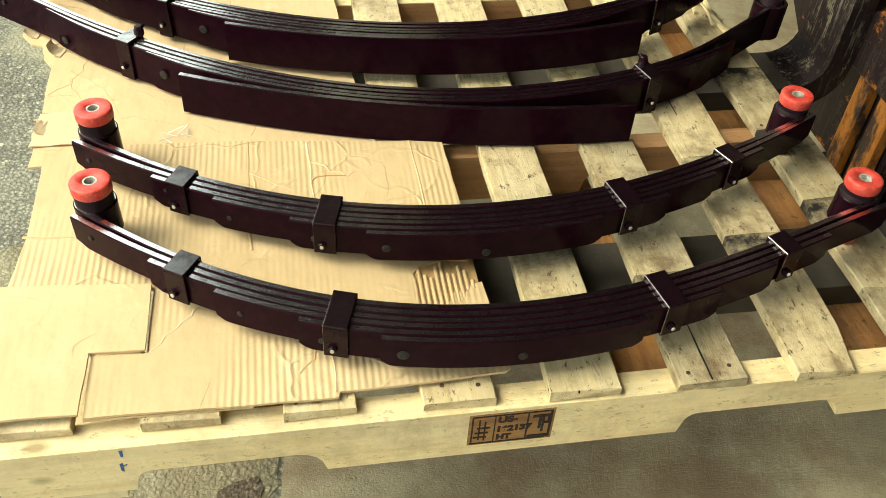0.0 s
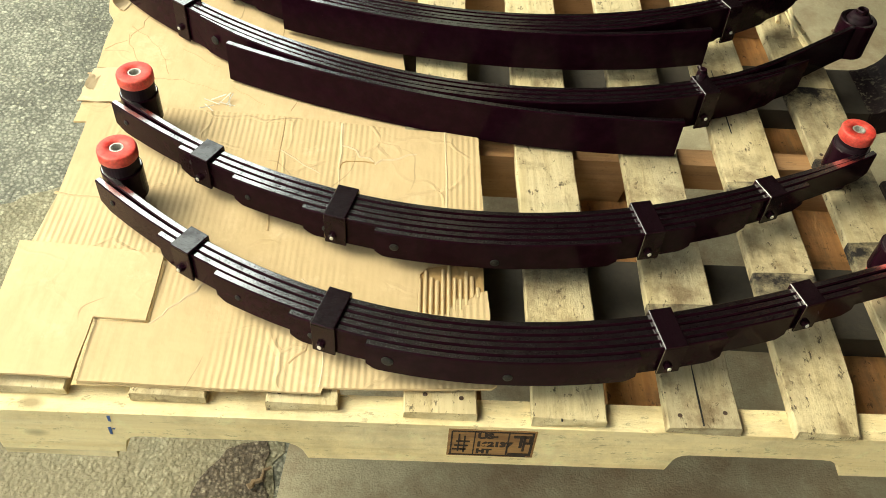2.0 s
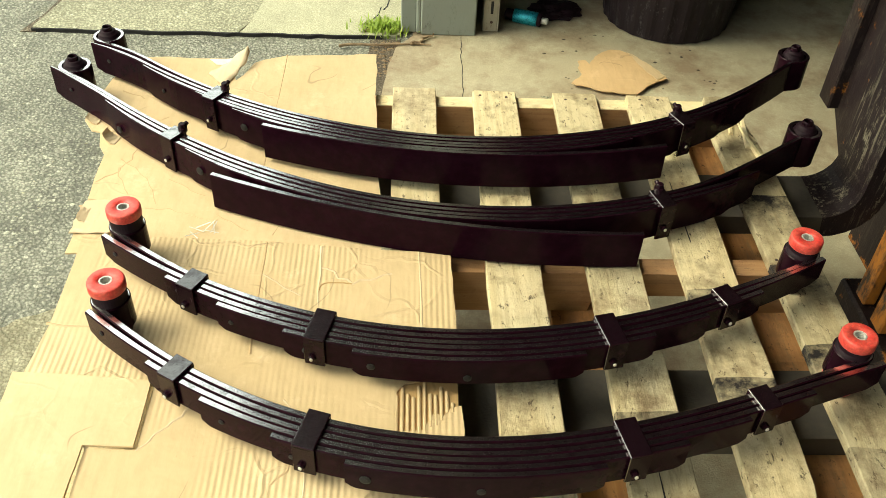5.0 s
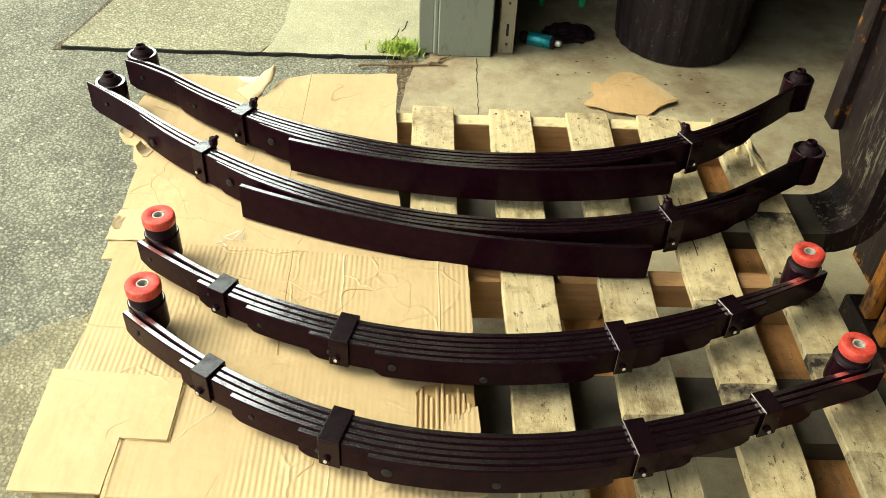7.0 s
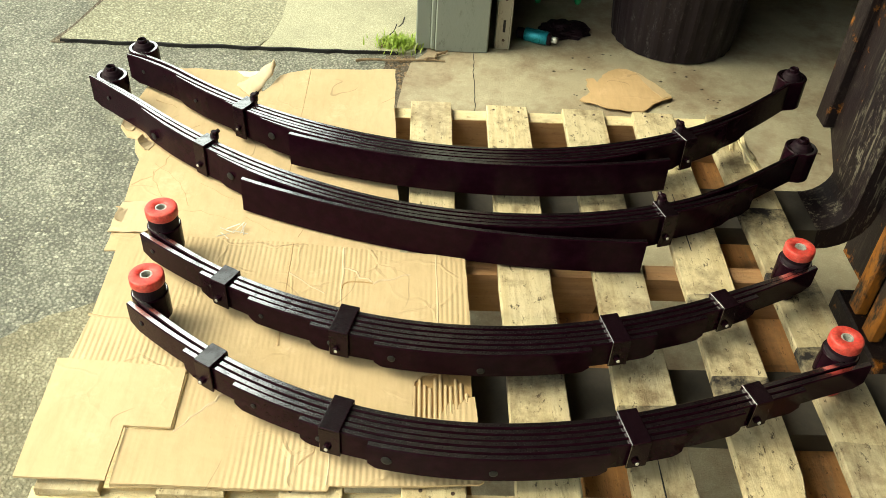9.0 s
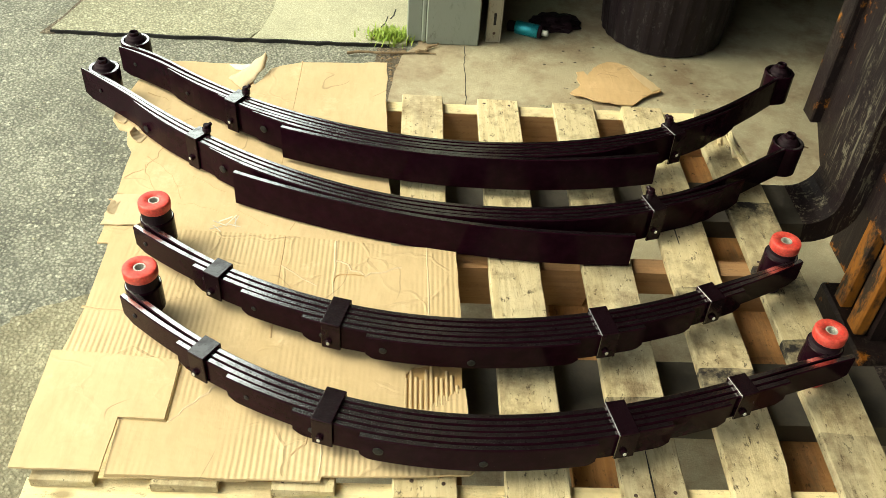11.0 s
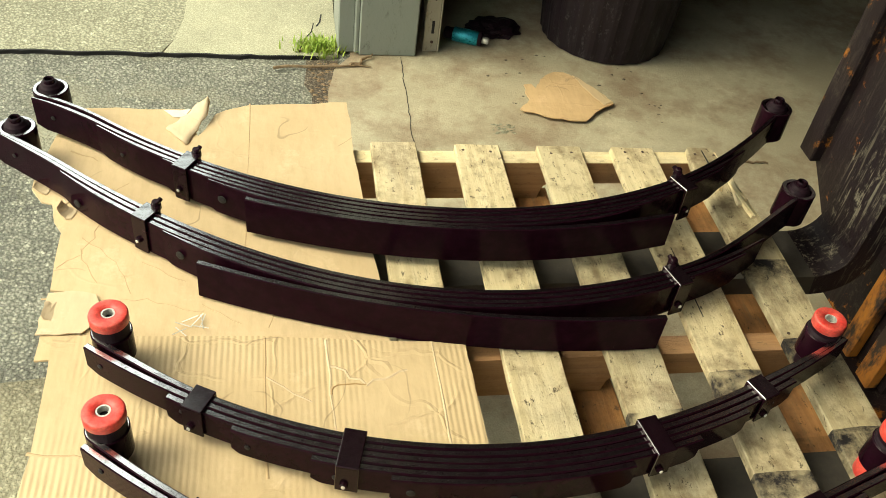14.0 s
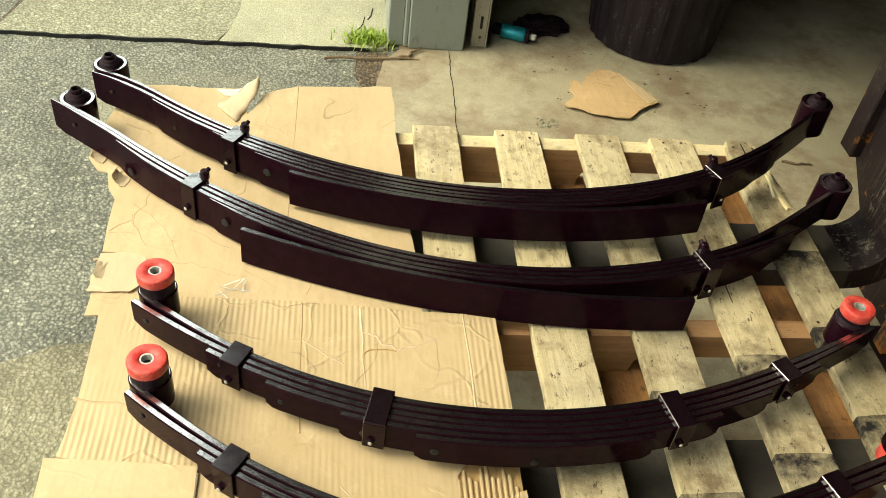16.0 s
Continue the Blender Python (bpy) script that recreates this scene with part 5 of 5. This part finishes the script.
for k in range(900):
    a, d = rnd.uniform(0, 6.28), abs(rnd.gauss(0, 0.5))
    x, y = 0.440 + 0.085 * d * math.cos(a), 2.135 + 0.05 * d * math.sin(a)
    h, w = rnd.uniform(0.010, 0.036), rnd.uniform(0.0014, 0.0032)
    b_, l = rnd.uniform(0, 6.28), rnd.uniform(0.006, 0.028)
    dx, dy = math.cos(b_), math.sin(b_)
    vs = [gm.verts.new(p) for p in ((x - dy * w, y + dx * w, FLOOR - 0.004), (x + dy * w, y - dx * w, FLOOR - 0.004), (x + dx * l * 0.4 + dy * w, y + dy * l * 0.4 - dx * w, FLOOR + h * 0.6), (x + dx * l * 0.4 - dy * w, y + dy * l * 0.4 + dx * w, FLOOR + h * 0.6), (x + dx * l, y + dy * l, FLOOR + h))]
    gm.faces.new(vs[:4])
    gm.faces.new((vs[3], vs[2], vs[4]))
gp = part("blades", gm, M_GRASS, grass)
gp["kind"] = "stuff"


def stick(label, a, b_, r, seed):
    t = thing("twig", label, "twig", "twigs by the post")
    rnd_ = random.Random(seed)
    a, b_ = Vector(a), Vector(b_)
    d = (b_ - a).normalized()
    side, up = Vector((-d.y, d.x, 0)), Vector((0, 0, 1))
    bm_ = bmesh.new()
    rows_ = []
    for i in range(9):
        c = a.lerp(b_, i / 8) + side * rnd_.uniform(-r, r) * 1.2
        rr = r * (1 - 0.5 * i / 8)
        rows_.append([bm_.verts.new(c + side * rr * math.cos(q * 1.0472) + up * rr * math.sin(q * 1.0472)) for q in range(6)])
    for p, q in zip(rows_, rows_[1:]):
        for k in range(6):
            bm_.faces.new((p[k], p[(k + 1) % 6], q[(k + 1) % 6], q[k]))
    bm_.faces.new(rows_[0][::-1])
    bm_.faces.new(rows_[-1])
    bmesh.ops.recalc_face_normals(bm_, faces=bm_.faces)
    part("stick", bm_, M_TWIG, t)


stick("thin dry twig lying at the slab edge", (0.30, 2.02, FLOOR + 0.004), (0.60, 2.035, FLOOR + 0.006), 0.005, 1)
stick("short dark twig against the post", (0.54, 2.03, FLOOR + 0.006), (0.61, 2.095, FLOOR + 0.010), 0.007, 2)
stick("small twig on the pale concrete", (0.38, 2.11, FLOOR + 0.008), (0.42, 2.15, FLOOR + 0.008), 0.004, 3)
stick("short broken stick on the dirt", (0.245, 0.135, FLOOR + 0.004), (0.283, 0.165, FLOOR + 0.006), 0.006, 4)


def litter(name, label, box, count, size, mat, seed, z):
    """Small flat crumbs strewn over a patch of ground."""
    r_ = random.Random(seed)
    ob = tagged(new(name), label, "debris", kind="stuff")
    bm_ = bmesh.new()
    for _ in range(count):
        x, y = r_.uniform(box[0], box[1]), r_.uniform(box[2], box[3])
        a, s_ = r_.uniform(0, 6.28), size * r_.uniform(0.4, 1.3)
        k = r_.randint(4, 6)
        lo_ = [bm_.verts.new((x + s_ * r_.uniform(0.6, 1.2) * math.cos(a + 6.283 * i / k), y + 0.6 * s_ * r_.uniform(0.6, 1.2) * math.sin(a + 6.283 * i / k), z)) for i in range(k)]
        tip = bm_.verts.new((x, y, z + 0.45 * s_))
        for i in range(k):
            bm_.faces.new((lo_[i], lo_[(i + 1) % k], tip))
    p = part("crumbs", bm_, mat, ob)
    p["kind"] = "stuff"


litter("floor_debris", "small dark crumbs scattered on the concrete floor", (0.95, 1.5, 1.75, 2.15), 45, 0.006, M_DIRT, 41, FLOOR)
litter("leaf_litter", "dry brown leaf litter by the post", (0.41, 0.50, 1.84, 2.06), 80, 0.009, M_TWIG, 42, FLOOR - 0.004)
litter("loose_gravel", "loose pale gravel at the slab edge", (-0.38, 0.27, -0.6, 0.34), 1300, 0.0055, M_SAND, 43, FLOOR - 0.008)
litter("yard_gravel", "loose stones on the asphalt", (-0.7, 0.0, 0.3, 2.0), 260, 0.005, M_SLAB, 44, FLOOR - 0.008)
stick("pale wood splinter on the concrete floor", (1.645, 1.562, FLOOR + 0.004), (1.735, 1.553, FLOOR + 0.005), 0.0045, 6)
litter("floor_crumble", "patch of crumbled concrete on the floor", (0.93, 1.0, 1.69, 1.74), 60, 0.006, M_SLAB, 45, FLOOR)
